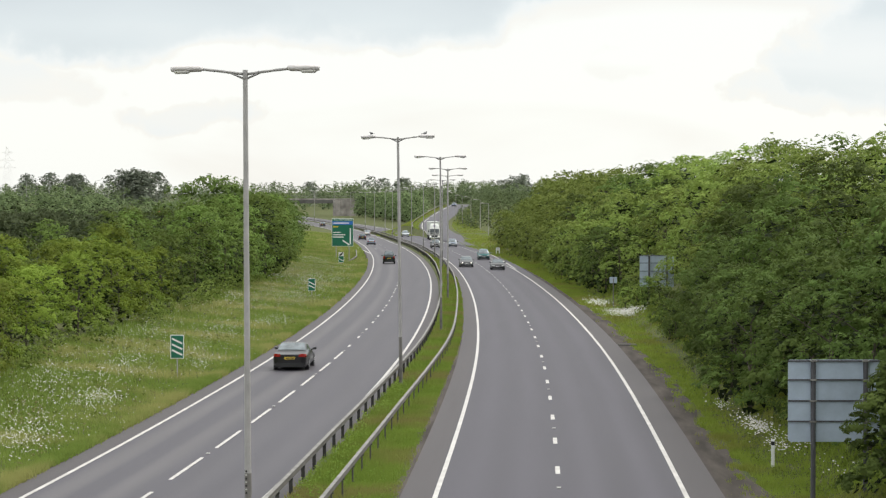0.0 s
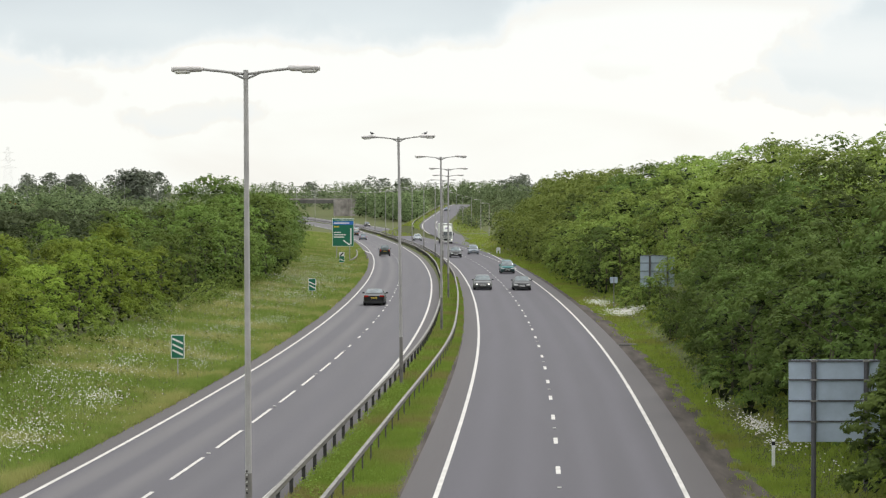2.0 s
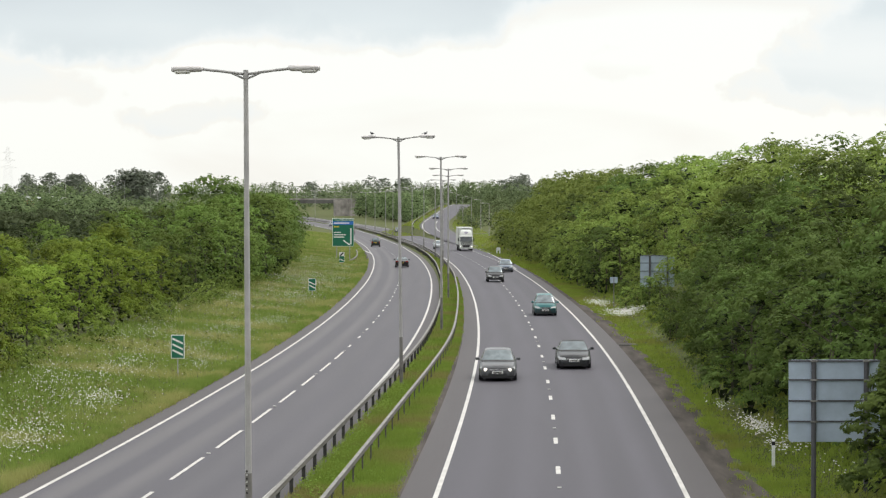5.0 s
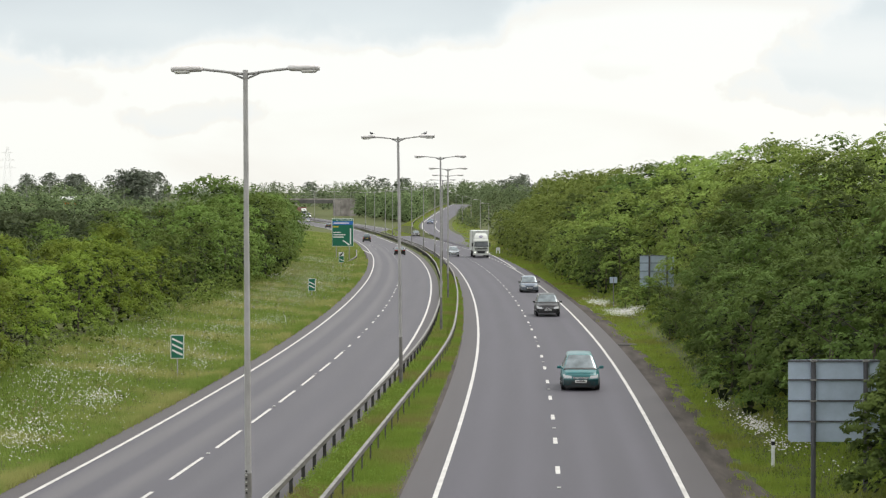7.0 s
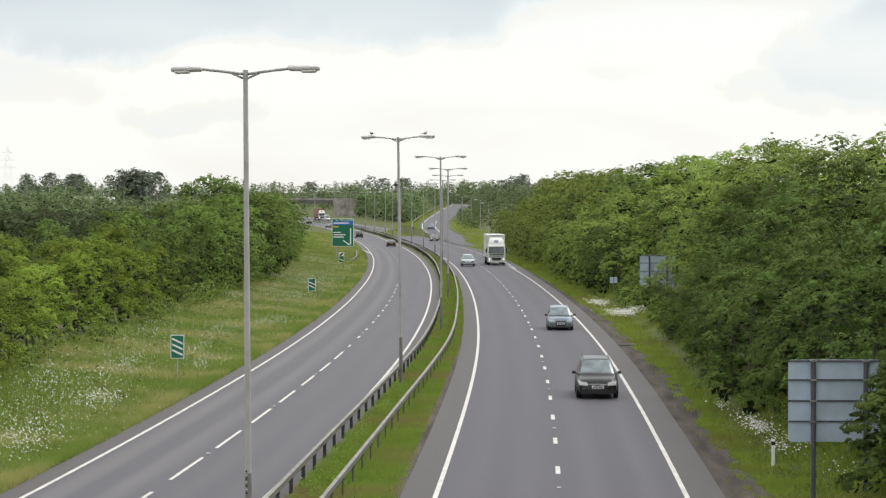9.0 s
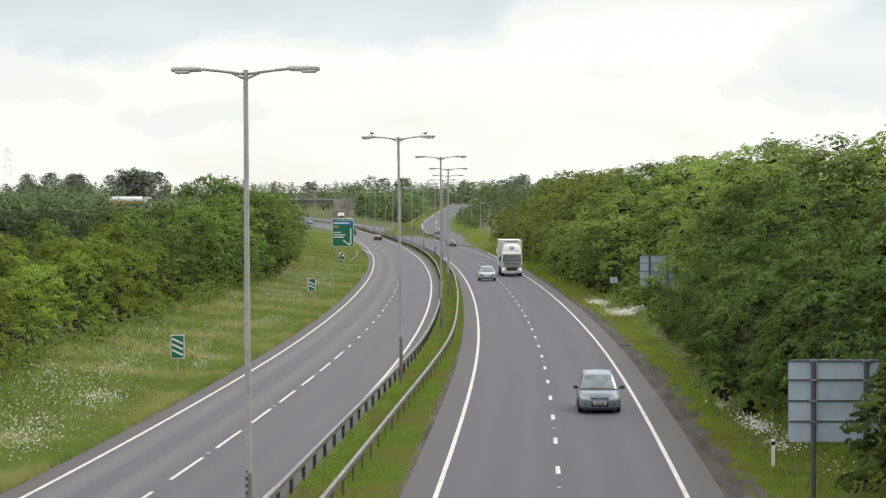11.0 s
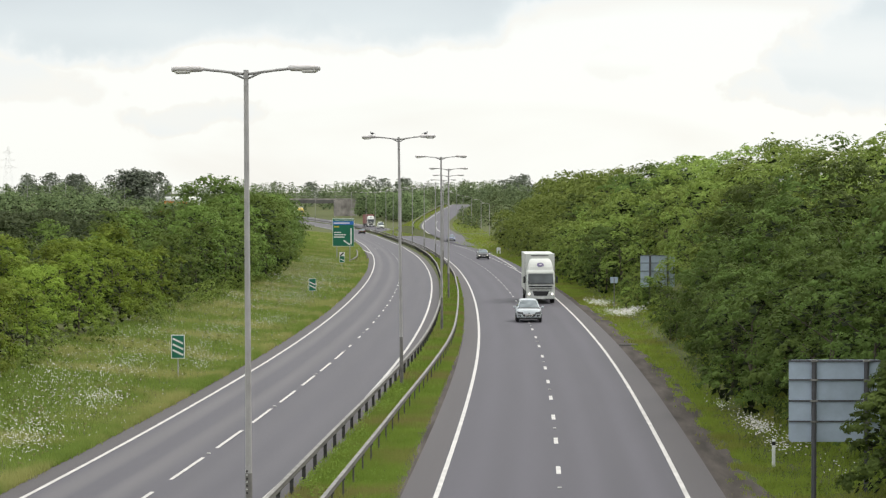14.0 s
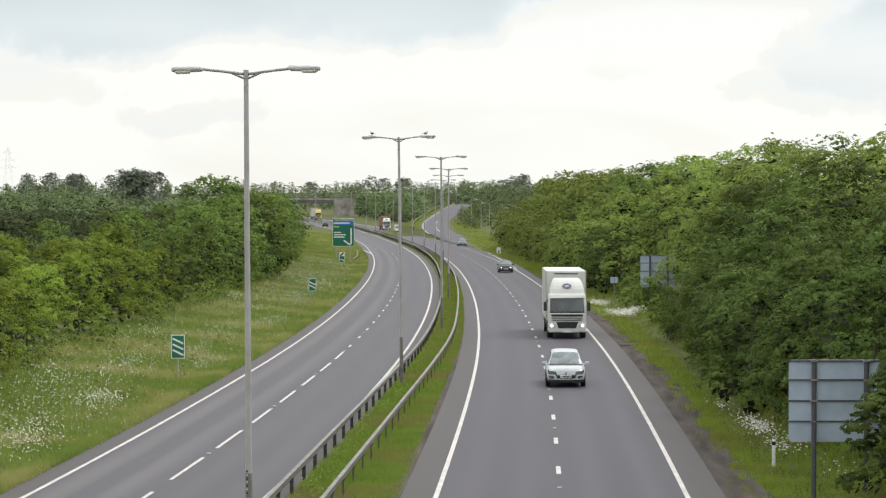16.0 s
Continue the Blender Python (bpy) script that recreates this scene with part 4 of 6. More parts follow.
woodland("verge_weeds", tussocks(OUTBOUND, -1, 6.0, 13.5, 66, 330, 420, 71, 0.20, 0.55), ((151, 17, 1.0), (152, 17, 1.0), (153, 17, 1.0)), LEAF_WEED, "leafy weeds and tussocks in the long grass")
woodland("pale_tussocks", tussocks(OUTBOUND, -1, 5.0, 13.5, 66, 330, 300, 72, 0.22, 0.50) + tussocks(OUTBOUND, -1, 5.0, 13.0, 170, 420, 320, 76, 0.30, 0.60), ((154, 17, 1.1), (155, 17, 1.1)), LEAF_STRAW, "pale dry tussocks in the long grass")
woodland("reserve_weeds", tussocks(MEDIAN, 1, -0.6, 0.65, 55, 330, 330, 73, 0.20, 0.50) +
         tussocks(RAIL_IN, 1, 0.12, lambda d: np.interp(d, (65, 93, 113, 137, 214), (1.4, 0.9, 0.6, 0.4, 0.3)), 55, 250, 240, 74, 0.12, 0.30), ((156, 17, 1.0), (157, 17, 1.0)), LEAF_WEED,
         "lush low weeds in the central reserve")
woodland("bank_weeds", tussocks(INBOUND, 1, 6.6, 9.6, 60, 330, 150, 75, 0.18, 0.45), ((158, 17, 1.0), (159, 17, 1.0)), LEAF_WEED, "low weeds on the grass below the trees")


# ---- grass and flowers ----
def sward(name, cells, mat, label, seed, tall):
    """Blades of grass: cells are (count, function of a random source giving x and y)."""
    rng = np.random.default_rng(seed)
    xy = np.array([p for count, f in cells for p in f(rng, count)])
    base = np.array([(x, y, ground_z(x, y)) for x, y in xy])
    n = len(base)
    far = np.clip(base[:, 1] / 80.0, 0.9, 4.0)
    vs = []
    for k in range(3):
        ang = rng.uniform(0, 2 * math.pi, n)
        lean = rng.uniform(0.05, 0.45, n)
        h = tall * rng.uniform(0.5, 1.25, n) * far ** 0.25
        w = 0.020 * far * rng.uniform(0.7, 1.5, n)
        root = base + np.stack([rng.normal(0, 0.06, n), rng.normal(0, 0.06, n), np.zeros(n) - 0.02], 1)
        # flat to the light and across the view alike
        sx, sy = np.cos(ang * 0.5 - 0.8) * w, np.sin(ang * 0.5 - 0.8) * w
        tip = root + np.stack([np.cos(ang) * lean * h, np.sin(ang) * lean * h, h], 1)
        vs.append(np.stack([root + np.stack([sx, sy, 0 * w], 1), tip, root - np.stack([sx, sy, 0 * w], 1)], 1))
    vs = np.concatenate(vs).reshape(-1, 3)
    ob = raw(name, vs, np.arange(len(vs), dtype=np.int32).reshape(-1, 3), mat)
    tagged(ob, label, "grass", kind="stuff")


def along(line, side, o0, o1, d0, d1):
    """Random places beside a line, denser toward the near end."""
    def f(rng, n):
        u = rng.random(n)
        d = 1 / ((1 - u) / d0 + u / d1)
        o = rng.uniform(0, 1, n) * ((o1(d) if callable(o1) else o1) - o0) + o0
        return [(np.interp(a, GRID, line) + side * b, a) for a, b in zip(d, o)]
    return f


def clumped(f, size=0.35, share=0.05):
    """Keeps the places of f that fall in tufts."""
    return lambda rng, n: [(x, y) for x, y in f(rng, n) if noise.noise((x * 1.3, y * size, 2.0)) > share]


sward("verge_grass", [(2500, along(OUTBOUND, -1, 4.42, 4.8, 62, 330)), (42000, along(OUTBOUND, -1, 4.45, 15.0, 62, 340)), (7000, along(OUTBOUND, -1, 4.5, 5.1, 62, 340)), (9000, along(OUTBOUND, -1, 4.8, 17.0, 300, 620))], GRASS_BLADE,
      "long meadow grass with dry stems on the verge", 1, 0.25)
sward("bank_grass", [(26000, along(INBOUND, 1, 6.15, 11.2, 60, 330)), (6000, clumped(along(INBOUND, 1, 5.6, 6.4, 60, 230), 0.5, 0.0)), (5000, along(INBOUND, 1, 5.3, 7.0, 190, 320)), (900, clumped(along(INBOUND, 1, 5.0, 5.8, 60, 230), 0.7, 0.42)), (5000, along(INBOUND, 1, 5.2, 12.0, 300, 520)), (5000, along(SLIP, 1, -16.0, -4.6, 590, 850)), (4000, along(SLIP, 1, 4.8, 12.0, 480, 850))], GRASS_BANK,
      "green grass between the tarmac and the trees", 2, 0.17)
sward("reserve_grass", [(16000, along(MEDIAN, 1, -0.75, 0.75, 55, 400)), (15000, along(RAIL_IN, 1, 0.05, lambda d: np.interp(d, (65, 93, 113, 137, 214), (1.62, 1.08, 0.72, 0.45, 0.32)), 55, 260))], GRASS_MEDIAN,
      "lush green grass in the central reserve", 3, 0.20)


def blossom(name, patches, label, seed, size=0.025):
    """White daisies: little discs on stalk height, patch by patch (x, y, half widths, count)."""
    rng = np.random.default_rng(seed)
    vs = []
    for x, y, rx, ry, n in patches:
        n = int(n * 1.1)
        px, py = rng.normal(x, rx, n), rng.normal(y, ry, n)
        for a, b in zip(px, py):
            z = ground_z(a, b) + rng.uniform(0.28, 0.62)
            r = size * rng.uniform(0.6, 1.25)
            tilt = rng.uniform(-0.9, -0.2)
            turn = rng.uniform(-0.6, 0.6)
            m = Matrix.Rotation(turn, 3, "Z") @ Matrix.Rotation(-tilt, 3, "X")
            vs += [Vector((a, b, z)) + m @ Vector((r * math.cos(k), r * math.sin(k), 0)) for k in (0.4, 1.97, 3.54, 5.11)]
    ob = raw(name, [tuple(v) for v in vs], quads_of(len(vs)), PETAL)
    tagged(ob, label, "flowers", kind="stuff")


left_patches = [(-14.4, 93.7, 0.55, 1.6, 260), (-14.6, 79, 0.6, 2.2, 240), (-13.8, 76, 0.5, 2, 90), (-11.8, 158, 0.7, 3, 130), (-14.2, 141, 0.8, 4, 130), (-17.6, 133, 1.0, 4, 130),
                (-15.3, 110, 0.8, 4, 160), (-16.5, 100, 1.2, 5, 150), (-16.0, 86, 1.2, 4, 150), (-12.2, 118, 0.5, 3, 70), (-15.0, 180, 1.5, 9, 260), (-13.5, 240, 1.6, 14, 420), (-12.4, 195, 1.1, 9, 260), (-12.6, 222, 0.9, 8, 200),
                (-17.0, 70, 1.0, 3, 120), (-14.5, 125, 2.0, 14, 260), (-15.0, 88, 1.6, 9, 260), (-16.0, 310, 1.5, 16, 120)]
haze = random.Random(77)
for _ in range(120):
    d = haze.uniform(72, 320)
    left_patches.append((val(OUTBOUND, d) - haze.uniform(6.0, 13.5), d, haze.uniform(0.3, 1.2), haze.uniform(1.5, 5.0), haze.randrange(14, 50)))
blossom("daisies", left_patches, "patches of white daisies in the meadow verge", 4)
right_patches = [(13.6, 170, 0.75, 2.2, 620), (12.9, 188, 0.5, 3.0, 330), (14.2, 172, 0.4, 1.5, 260), (11.6, 83.5, 0.27, 1.5, 270), (11.45, 77, 0.28, 1.2, 80), (11.35, 92, 0.25, 1.5, 50),
                 (12.0, 78, 0.4, 2.0, 40), (12.0, 68, 0.4, 1.5, 20)]
blossom("wild_flowers", right_patches, "clumps of white flowers below the trees", 5, 0.034)


# ---- bridge over the road ----
def build_bridge():
    root = tagged(new("road_bridge"), "grey concrete road bridge with a solid abutment", "bridge")
    y = 965.0
    bm = bmesh.new()
    box(bm, -62, y, 9.25, 52, 9.0, 1.5, 0.05)
    part("deck", bm, CONCRETE_DARK, root)
    bm = bmesh.new()
    box(bm, -60, y - 4.4, 10.3, 56, 0.35, 0.6, 0.03)
    part("parapet", bm, CONCRETE, root)
    bm = bmesh.new()
    for x in (-45.2, -42.0, -38.8):
        box(bm, x, y - 1.5, 5.4, 3.1, 6.5, 9.0, 0.08)
    part("abutment", bm, CONCRETE, root)
    for k in range(14):
        if k == 0:
            bm = bmesh.new()
            rod(bm, (0, 0, 0), (0, 0, 1.05), 0.05, 0.05, 6)
            rod(bm, (-2.0, 0, 1.0), (2.0, 0, 1.0), 0.05, 0.05, 6)
            me = bpy.data.meshes.new("railing")
            bm.to_mesh(me)
            bm.free()
        ob = link("railing", me, GALV, root)
        ob.matrix_local = pose(-86 + 4.0 * k, y - 4.4, 10.6)


build_bridge()


# ---- signs ----
def letters(name, text, size, mat, parent, x, z, y=-0.035):
    cu = bpy.data.curves.new(name, "FONT")
    cu.body, cu.size, cu.extrude = text, size, 0.002
    ob = bpy.data.objects.new(name, cu)
    scene.collection.objects.link(ob)
    me = bpy.data.meshes.new_from_object(ob)
    bpy.data.objects.remove(ob)
    ob = link(name, me, mat, parent)
    ob.matrix_local = pose(x, y, z, 90, 0, 0)
    return ob


def slab(x, z, w, h, y=-0.03, d=0.006, lean=0.0):
    bm = bmesh.new()
    box(bm, 0, 0, 0, w, d, h)
    if lean:
        bmesh.ops.rotate(bm, cent=(0, 0, 0), matrix=Matrix.Rotation(radians(lean), 3, "Y"), verts=bm.verts)
    bmesh.ops.translate(bm, vec=(x, y, z), verts=bm.verts)
    return bm


def build_countdown(x, y, bars, w, h, low):
    root = tagged(new("countdown_marker"), "green countdown sign with %s white diagonal bar%s" % (("one", "two", "three")[bars - 1], "s" if bars > 1 else ""),
                  "road sign", "countdown markers")
    root.location = (x, y, ground_z(x, y))
    bm = bmesh.new()
    rod(bm, (0, 0.02, -0.3), (0, 0.02, low + h * 0.9), 0.03, 0.03, 8)
    part("post", bm, GALV, root)
    bm = bmesh.new()
    box(bm, 0, -0.02, low + h / 2, w, 0.02, h, 0.008)
    plate = part("plate", bm, SIGN_WHITE, root)
    part("panel", slab(0, low + h / 2, w - 0.07, h - 0.07, -0.034), SIGN_GREEN, plate)
    if bars == 1:
        part("white_panel", slab(0, low + h * 0.80, w - 0.05, h * 0.38, -0.040, 0.006), SIGN_WHITE, plate)
        part("black_chevron", slab(0, low + h * 0.80, w * 0.9, 0.17, -0.046, 0.006, -42), BLACK_TRIM, plate)
    for k in range(bars):
        z = low + h * (0.74 - 0.24 * k) if bars == 3 else (low + h * (0.62 - 0.27 * k) if bars == 2 else low + h * 0.26)
        part("bar", slab(0, z, w * 0.86, 0.09, -0.040, 0.004, 26), SIGN_WHITE, plate)
    return root


build_countdown(-12.95, 110, 3, 0.66, 1.16, 0.93)
build_countdown(-11.80, 203, 2, 0.66, 1.12, 0.55)
build_countdown(-13.2, 293, 1, 0.68, 1.35, 0.7)


def build_direction_sign():
    """The tall green sign before the exit."""
    x, y = -14.75, 332.0
    root = tagged(new("direction_sign"), "tall green direction sign with a blue panel and white exit arrow", "road sign")
    root.matrix_world = pose(x, y, ground_z(x, y), 0, 0, 2)
    w, h, low = 3.15, 4.10, 2.0
    for px in (-0.95, 0.95):
        bm = bmesh.new()
        rod(bm, (px, 0.10, -0.5), (px, 0.10, low + h * 0.95), 0.07, 0.07, 10)
        part("post", bm, GALV, root)
    bm = bmesh.new()
    box(bm, 0, 0, low + h / 2, w, 0.04, h, 0.012)
    board = part("board", bm, SIGN_WHITE, root)
    part("panel", slab(0, low + h / 2, w - 0.10, h - 0.10), SIGN_GREEN, board)
    part("blue_panel", slab(0, low + h * 0.835, w - 0.16, 0.50, -0.036), SIGN_BLUE, board)
    part("arrow_stem", slab(w * 0.36, low + h * 0.36, 0.20, h * 0.58, -0.036), SIGN_WHITE, board)
    part("arrow_branch", slab(w * 0.16, low + h * 0.135, 1.15, 0.20, -0.036, 0.006, 35), SIGN_WHITE, board)
    letters("lettering", "The MIDLANDS", 0.40, SIGN_WHITE, board, -1.30, low + h * 0.915)
    for name, ww, z, mat in (("text_bar", 2.3, 0.835, SIGN_WHITE), ("text_bar", 0.75, 0.70, SIGN_YELLOW), ("text_bar", 1.05, 0.50, SIGN_WHITE),
                             ("text_bar", 1.75, 0.415, SIGN_WHITE), ("text_bar", 1.55, 0.335, SIGN_WHITE)):
        part(name, slab(-1.38 + ww / 2, low + h * z, ww, 0.15, -0.042, 0.004), mat, board)


build_direction_sign()


def build_sign_back(x, y, w, h, low, posts, turn, label):
    """A sign for the other traffic, seen from behind: sheet, stiffening channels and posts."""
    root = tagged(new("sign_back"), label, "road sign", "signs seen from behind")
    root.matrix_world = pose(x, y, ground_z(x, y), 0, 0, turn)
    bm = bmesh.new()
    c = 0.10
    rim = [(w / 2 - c + c * math.cos(a), h / 2 - c + c * math.sin(a)) for a in np.linspace(0, math.pi / 2, 6)]
    rim = rim + [(-x, z) for x, z in rim[::-1]]
    rim = rim + [(x, -z) for x, z in rim[::-1]]
    loft(bm, [[(x, y, low + h / 2 + z) for x, z in rim] for y in (0.085, 0.10)])
    part("sheet", bm, SIGN_BACK, root)
    for k in range(4):
        bm = bmesh.new()
        box(bm, 0, 0.06, low + h * (0.985, 0.755, 0.50, 0.25)[k], w, 0.05, 0.045, 0.006)
        part("channel", bm, SIGN_FRAME, root)
    for px in posts:
        bm = bmesh.new()
        rod(bm, (px, 0, -0.5), (px, 0, low + h), 0.072, 0.072, 12)
        post = part("post", bm, SIGN_FRAME, root)
        for k in range(4):
            bm = bmesh.new()
            box(bm, px, 0.0, low + h * (0.985, 0.755, 0.50, 0.25)[k], 0.19, 0.17, 0.05, 0.006)
            part("clamp", bm, GALV_DULL, post)
    return root


build_sign_back(11.20, 64.6, 2.62, 2.36, 1.80, (-0.60, 0.90), 0, "grey metal back of a large road sign on two posts")
build_sign_back(16.85, 178.0, 2.7, 2.5, 1.06, (-0.6, 0.8), 0, "grey metal back of a road sign among the trees")


def build_small_sign():
    root = tagged(new("small_sign"), "small grey sign plate on a thin post by the verge", "road sign")
    root.location = (13.95, 185, ground_z(13.95, 185))
    bm = bmesh.new()
    rod(bm, (0, 0, -0.3), (0, 0, 2.5), 0.035, 0.035, 8)
    part("post", bm, GALV_DULL, root)
    bm = bmesh.new()
    box(bm, 0, 0.04, 2.35, 0.62, 0.02, 0.5, 0.006)
    part("plate", bm, SIGN_BACK, root)


build_small_sign()


def build_marker_post(x, y, h=0.95):
    root = tagged(new("marker_post"), "white plastic marker post with a dark top in the grass", "marker post")
    root.location = (x, y, ground_z(x, y))
    bm = bmesh.new()
    box(bm, 0, 0, h / 2 - 0.1, 0.11, 0.05, h + 0.2, 0.012)
    part("stake", bm, SIGN_WHITE, root)
    bm = bmesh.new()
    box(bm, 0, -0.004, h * 0.86, 0.116, 0.055, 0.13, 0.01)
    part("reflector_band", bm, BLACK_TRIM, root)


build_marker_post(10.75, 73.5)


def build_marker_board():
    root = tagged(new("marker_board"), "small white board on two legs at the merging lane", "road sign")
    x, y = 9.35, 385.0
    root.location = (x, y, ground_z(x, y))
    bm = bmesh.new()
    box(bm, 0, 0, 0.85, 0.70, 0.06, 0.5, 0.1)
    part("board", bm, SIGN_WHITE, root)
    for s in (-1, 1):
        bm = bmesh.new()
        box(bm, s * 0.25, 0.0, 0.3, 0.18, 0.08, 0.9, 0.02)
        part("leg", bm, SIGN_WHITE, root)


build_marker_board()


def build_drain(x, y):
    root = tagged(new("drain_slab"), "dark stained concrete drain slab in the verge", "drain")
    root.location = (x, y, ground_z(x, y))
    bm = bmesh.new()
    box(bm, 0, 0, 0.06, 1.1, 0.55, 0.14, 0.02)
    part("slab", bm, CONCRETE_DARK, root)


build_drain(11.15, 136.5)
# roadworks boards on the junction
for bx, by in ((-95.0, 755.0), (-90.0, 755.0)):
    root = tagged(new("works_board"), "orange roadworks board at the junction", "road sign", "roadworks boards")
    root.location = (bx, by, ground_z(bx, by))
    bm = bmesh.new()
    box(bm, 0, 0, 2.4, 1.6, 0.06, 1.3, 0.05)
    part("board", bm, ORANGE, root)
    bm = bmesh.new()
    rod(bm, (0, 0.06, -0.3), (0, 0.06, 2.9), 0.05, 0.05, 8)
    part("post", bm, GALV, root)


def build_pylon():
    """A distant lattice tower for power lines."""
    root = tagged(new("pylon"), "faint grey lattice electricity pylon on the horizon", "pylon")
    x, y = -289.0, 1500.0
    z0 = ground_z(x, y)
    root.location = (x, y, z0)
    bm = bmesh.new()
    half = lambda z: 3.6 * (1 - z / 38) + 0.35
    for z in range(0, 34, 4):
        for sx, sy in ((1, 1), (1, -1), (-1, 1), (-1, -1)):
            a, b = half(z), half(z + 4)
            rod(bm, (sx * a, sy * a, z), (sx * b, sy * b, z + 4), 0.035, 0.035, 4)
            rod(bm, (sx * a, sy * a, z), (-sx * b, sy * b, z + 4), 0.018, 0.018, 4)
    # pale material: the fading of distance is put into the steel's colour
    part("lattice", bm, LANTERN, root)
    for z, w in ((22, 6.0), (27, 4.8), (32, 3.6)):
        bm = bmesh.new()
        rod(bm, (-w, 0, z), (w, 0, z), 0.06, 0.06, 4)
        rod(bm, (-w, 0, z), (0, 0, z + 1.6), 0.04, 0.04, 4)
        rod(bm, (w, 0, z), (0, 0, z + 1.6), 0.04, 0.04, 4)
        part("cross_arm", bm, LANTERN, root)


build_pylon()


# ---- vehicles: the nose points along +y, the ground is z = 0 ----
# outline of each kind: glass cowl, roof front, roof back, tail (fractions from the nose); belt, bonnet and nose heights
# (fractions of the height); tumblehome; boot height
SHAPES = dict(
    saloon=(0.27, 0.43, 0.70, 0.86, 0.62, 0.60, 0.47, 0.36, 0.66),
    coupe=(0.29, 0.46, 0.63, 0.84, 0.64, 0.61, 0.46, 0.42, 0.67),
    hatch=(0.23, 0.41, 0.84, 0.965, 0.60, 0.60, 0.47, 0.36, 0.62),
    crossover=(0.22, 0.42, 0.85, 0.965, 0.60, 0.60, 0.50, 0.38, 0.62),
    mpv=(0.17, 0.37, 0.86, 0.97, 0.57, 0.57, 0.45, 0.36, 0.60),
    mini=(0.20, 0.36, 0.87, 0.97, 0.58, 0.57, 0.48, 0.30, 0.60),
    suv=(0.25, 0.40, 0.89, 0.97, 0.58, 0.58, 0.47, 0.30, 0.60),
    van=(0.15, 0.27, 0.975, 0.995, 0.52, 0.50, 0.38, 0.16, 0.54),
)


def build_car(kind, colour, length=4.2, width=1.75, height=1.48, label="", name="car", lit=False, roof=None, lamp=None, bumper=None, far=False):
    """A car whose nose points along +y. kind names its outline; bumper: a paint of its own for the lower front; far: with coarser panels."""
    root = tagged(new(name), label, "car" if kind != "van" else "van", "traffic")
    cowl, r0, r1, tail, belt, hood, nose, tumble, boot = SHAPES[kind]
    L, W, H = length, width / 2, height
    belt, hood, nose, boot = belt * H, hood * H, nose * H, boot * H
    high = kind in ("suv", "van", "crossover")
    wheel_r = 0.345 if high else 0.305
    sill = 0.27 if high else 0.19
    lamp = lamp or LAMP_CLEAR

    def ease(a, b, f):
        k = max(0.0, min(1.0, (f - a) / (b - a)))
        return k * k * (3 - 2 * k)

    def lerp(a, b, k):
        return a + (b - a) * k

    def crest(f):
        """The height of the body's middle line."""
        if f <= cowl:
            return lerp(nose, hood, math.sin(min(1.0, f / (cowl * 0.9)) * math.pi / 2) ** 0.85) if f < cowl * 0.9 else lerp(hood, hood + 0.02, (f - cowl * 0.9) / (cowl * 0.1))
        if f < r0:
            k = (f - cowl) / (r0 - cowl)
            return lerp(hood + 0.02, H - 0.035, k ** 0.92)
        if f < r1:
            k = (f - r0) / (r1 - r0)
            return H - 0.035 + 0.035 * math.sin(math.pi * 0.75 * k) - 0.03 * max(0.0, k - 0.6)
        if f < tail:
            k = (f - r1) / (tail - r1)
            return lerp(H - 0.0223, boot, k ** (1.25 if kind not in ("hatch", "mpv", "mini", "suv", "crossover") else 1.5))
        return boot - 0.10 * ((f - tail) / (1 - tail + 1e-6)) ** 2

    def shoulder(f):
        low = lerp(nose - 0.05, belt, ease(0.0, cowl + 0.06, f))
        return min(low if f < 0.9 else lerp(belt, boot - 0.06, ease(0.9, 1.0, f)), crest(f) - 0.02)

    def half(f):
        return W * (0.90 + 0.10 * ease(0.0, 0.13, f)) * (1 - 0.07 * ease(0.90, 1.0, f))

    def section(f):
        """Half a ring of the body: x and z from the sill to the middle line."""
        w, zs, zt, lo = half(f), shoulder(f), crest(f), sill + 0.05 * (1 - ease(0.0, 0.05, f)) + 0.07 * ease(0.95, 1.0, f)
        rise = max(0.02, zt - zs)
        drop = min(0.065, 0.3 * rise + 0.012)
        ze, wt = zt - drop, w * 0.90 - tumble * max(0.0, rise - drop)
        pts = [(w * 0.86, lo), (w * 0.965, lo + 0.07), (w * 0.99, lerp(lo, zs, 0.35)), (w, lerp(lo, zs, 0.62)), (w * 0.985, lerp(lo, zs, 0.88)), (w * 0.935, zs)]
        pts += [(lerp(w * 0.91, wt, k), lerp(zs + 0.004, ze, k)) for k in (0.33, 0.67, 1.0)]
        return pts + [(wt * 0.90, ze + drop * 0.55), (wt * 0.52, zt - drop * 0.08), (0.0, zt)]

    def bend(x, f, z):
        """Curves the nose, the screens and the tail in plan, and rounds the nose from below to above."""
        y = L / 2 - f * L
        k = 1 - min(1.0, abs(x) / W) ** 2
        front, back = 1 - ease(0.0, 0.62, f), ease(0.55, 1.0, f)
        y += 0.15 * k * front - 0.10 * k * back
        y -= (0.10 * max(0.0, (z - 0.50 * nose) / (0.5 * nose)) ** 2 + 0.05 * max(0.0, (0.40 * nose - z) / nose) ** 1) * (1 - ease(0.0, 0.05, f))
        return y

    def at(f, q):
        """A point of the skin: q counts along the ring from the middle line, 0 to 11, and is negative on the other side."""
        pts = section(f)
        s, q = (1 if q >= 0 else -1), 11 - min(11.0, abs(q))
        i = min(10, int(q))
        x, z = (lerp(pts[i][k], pts[i + 1][k], q - i) for k in (0, 1))
        return Vector((s * x, bend(x, f, z), z))

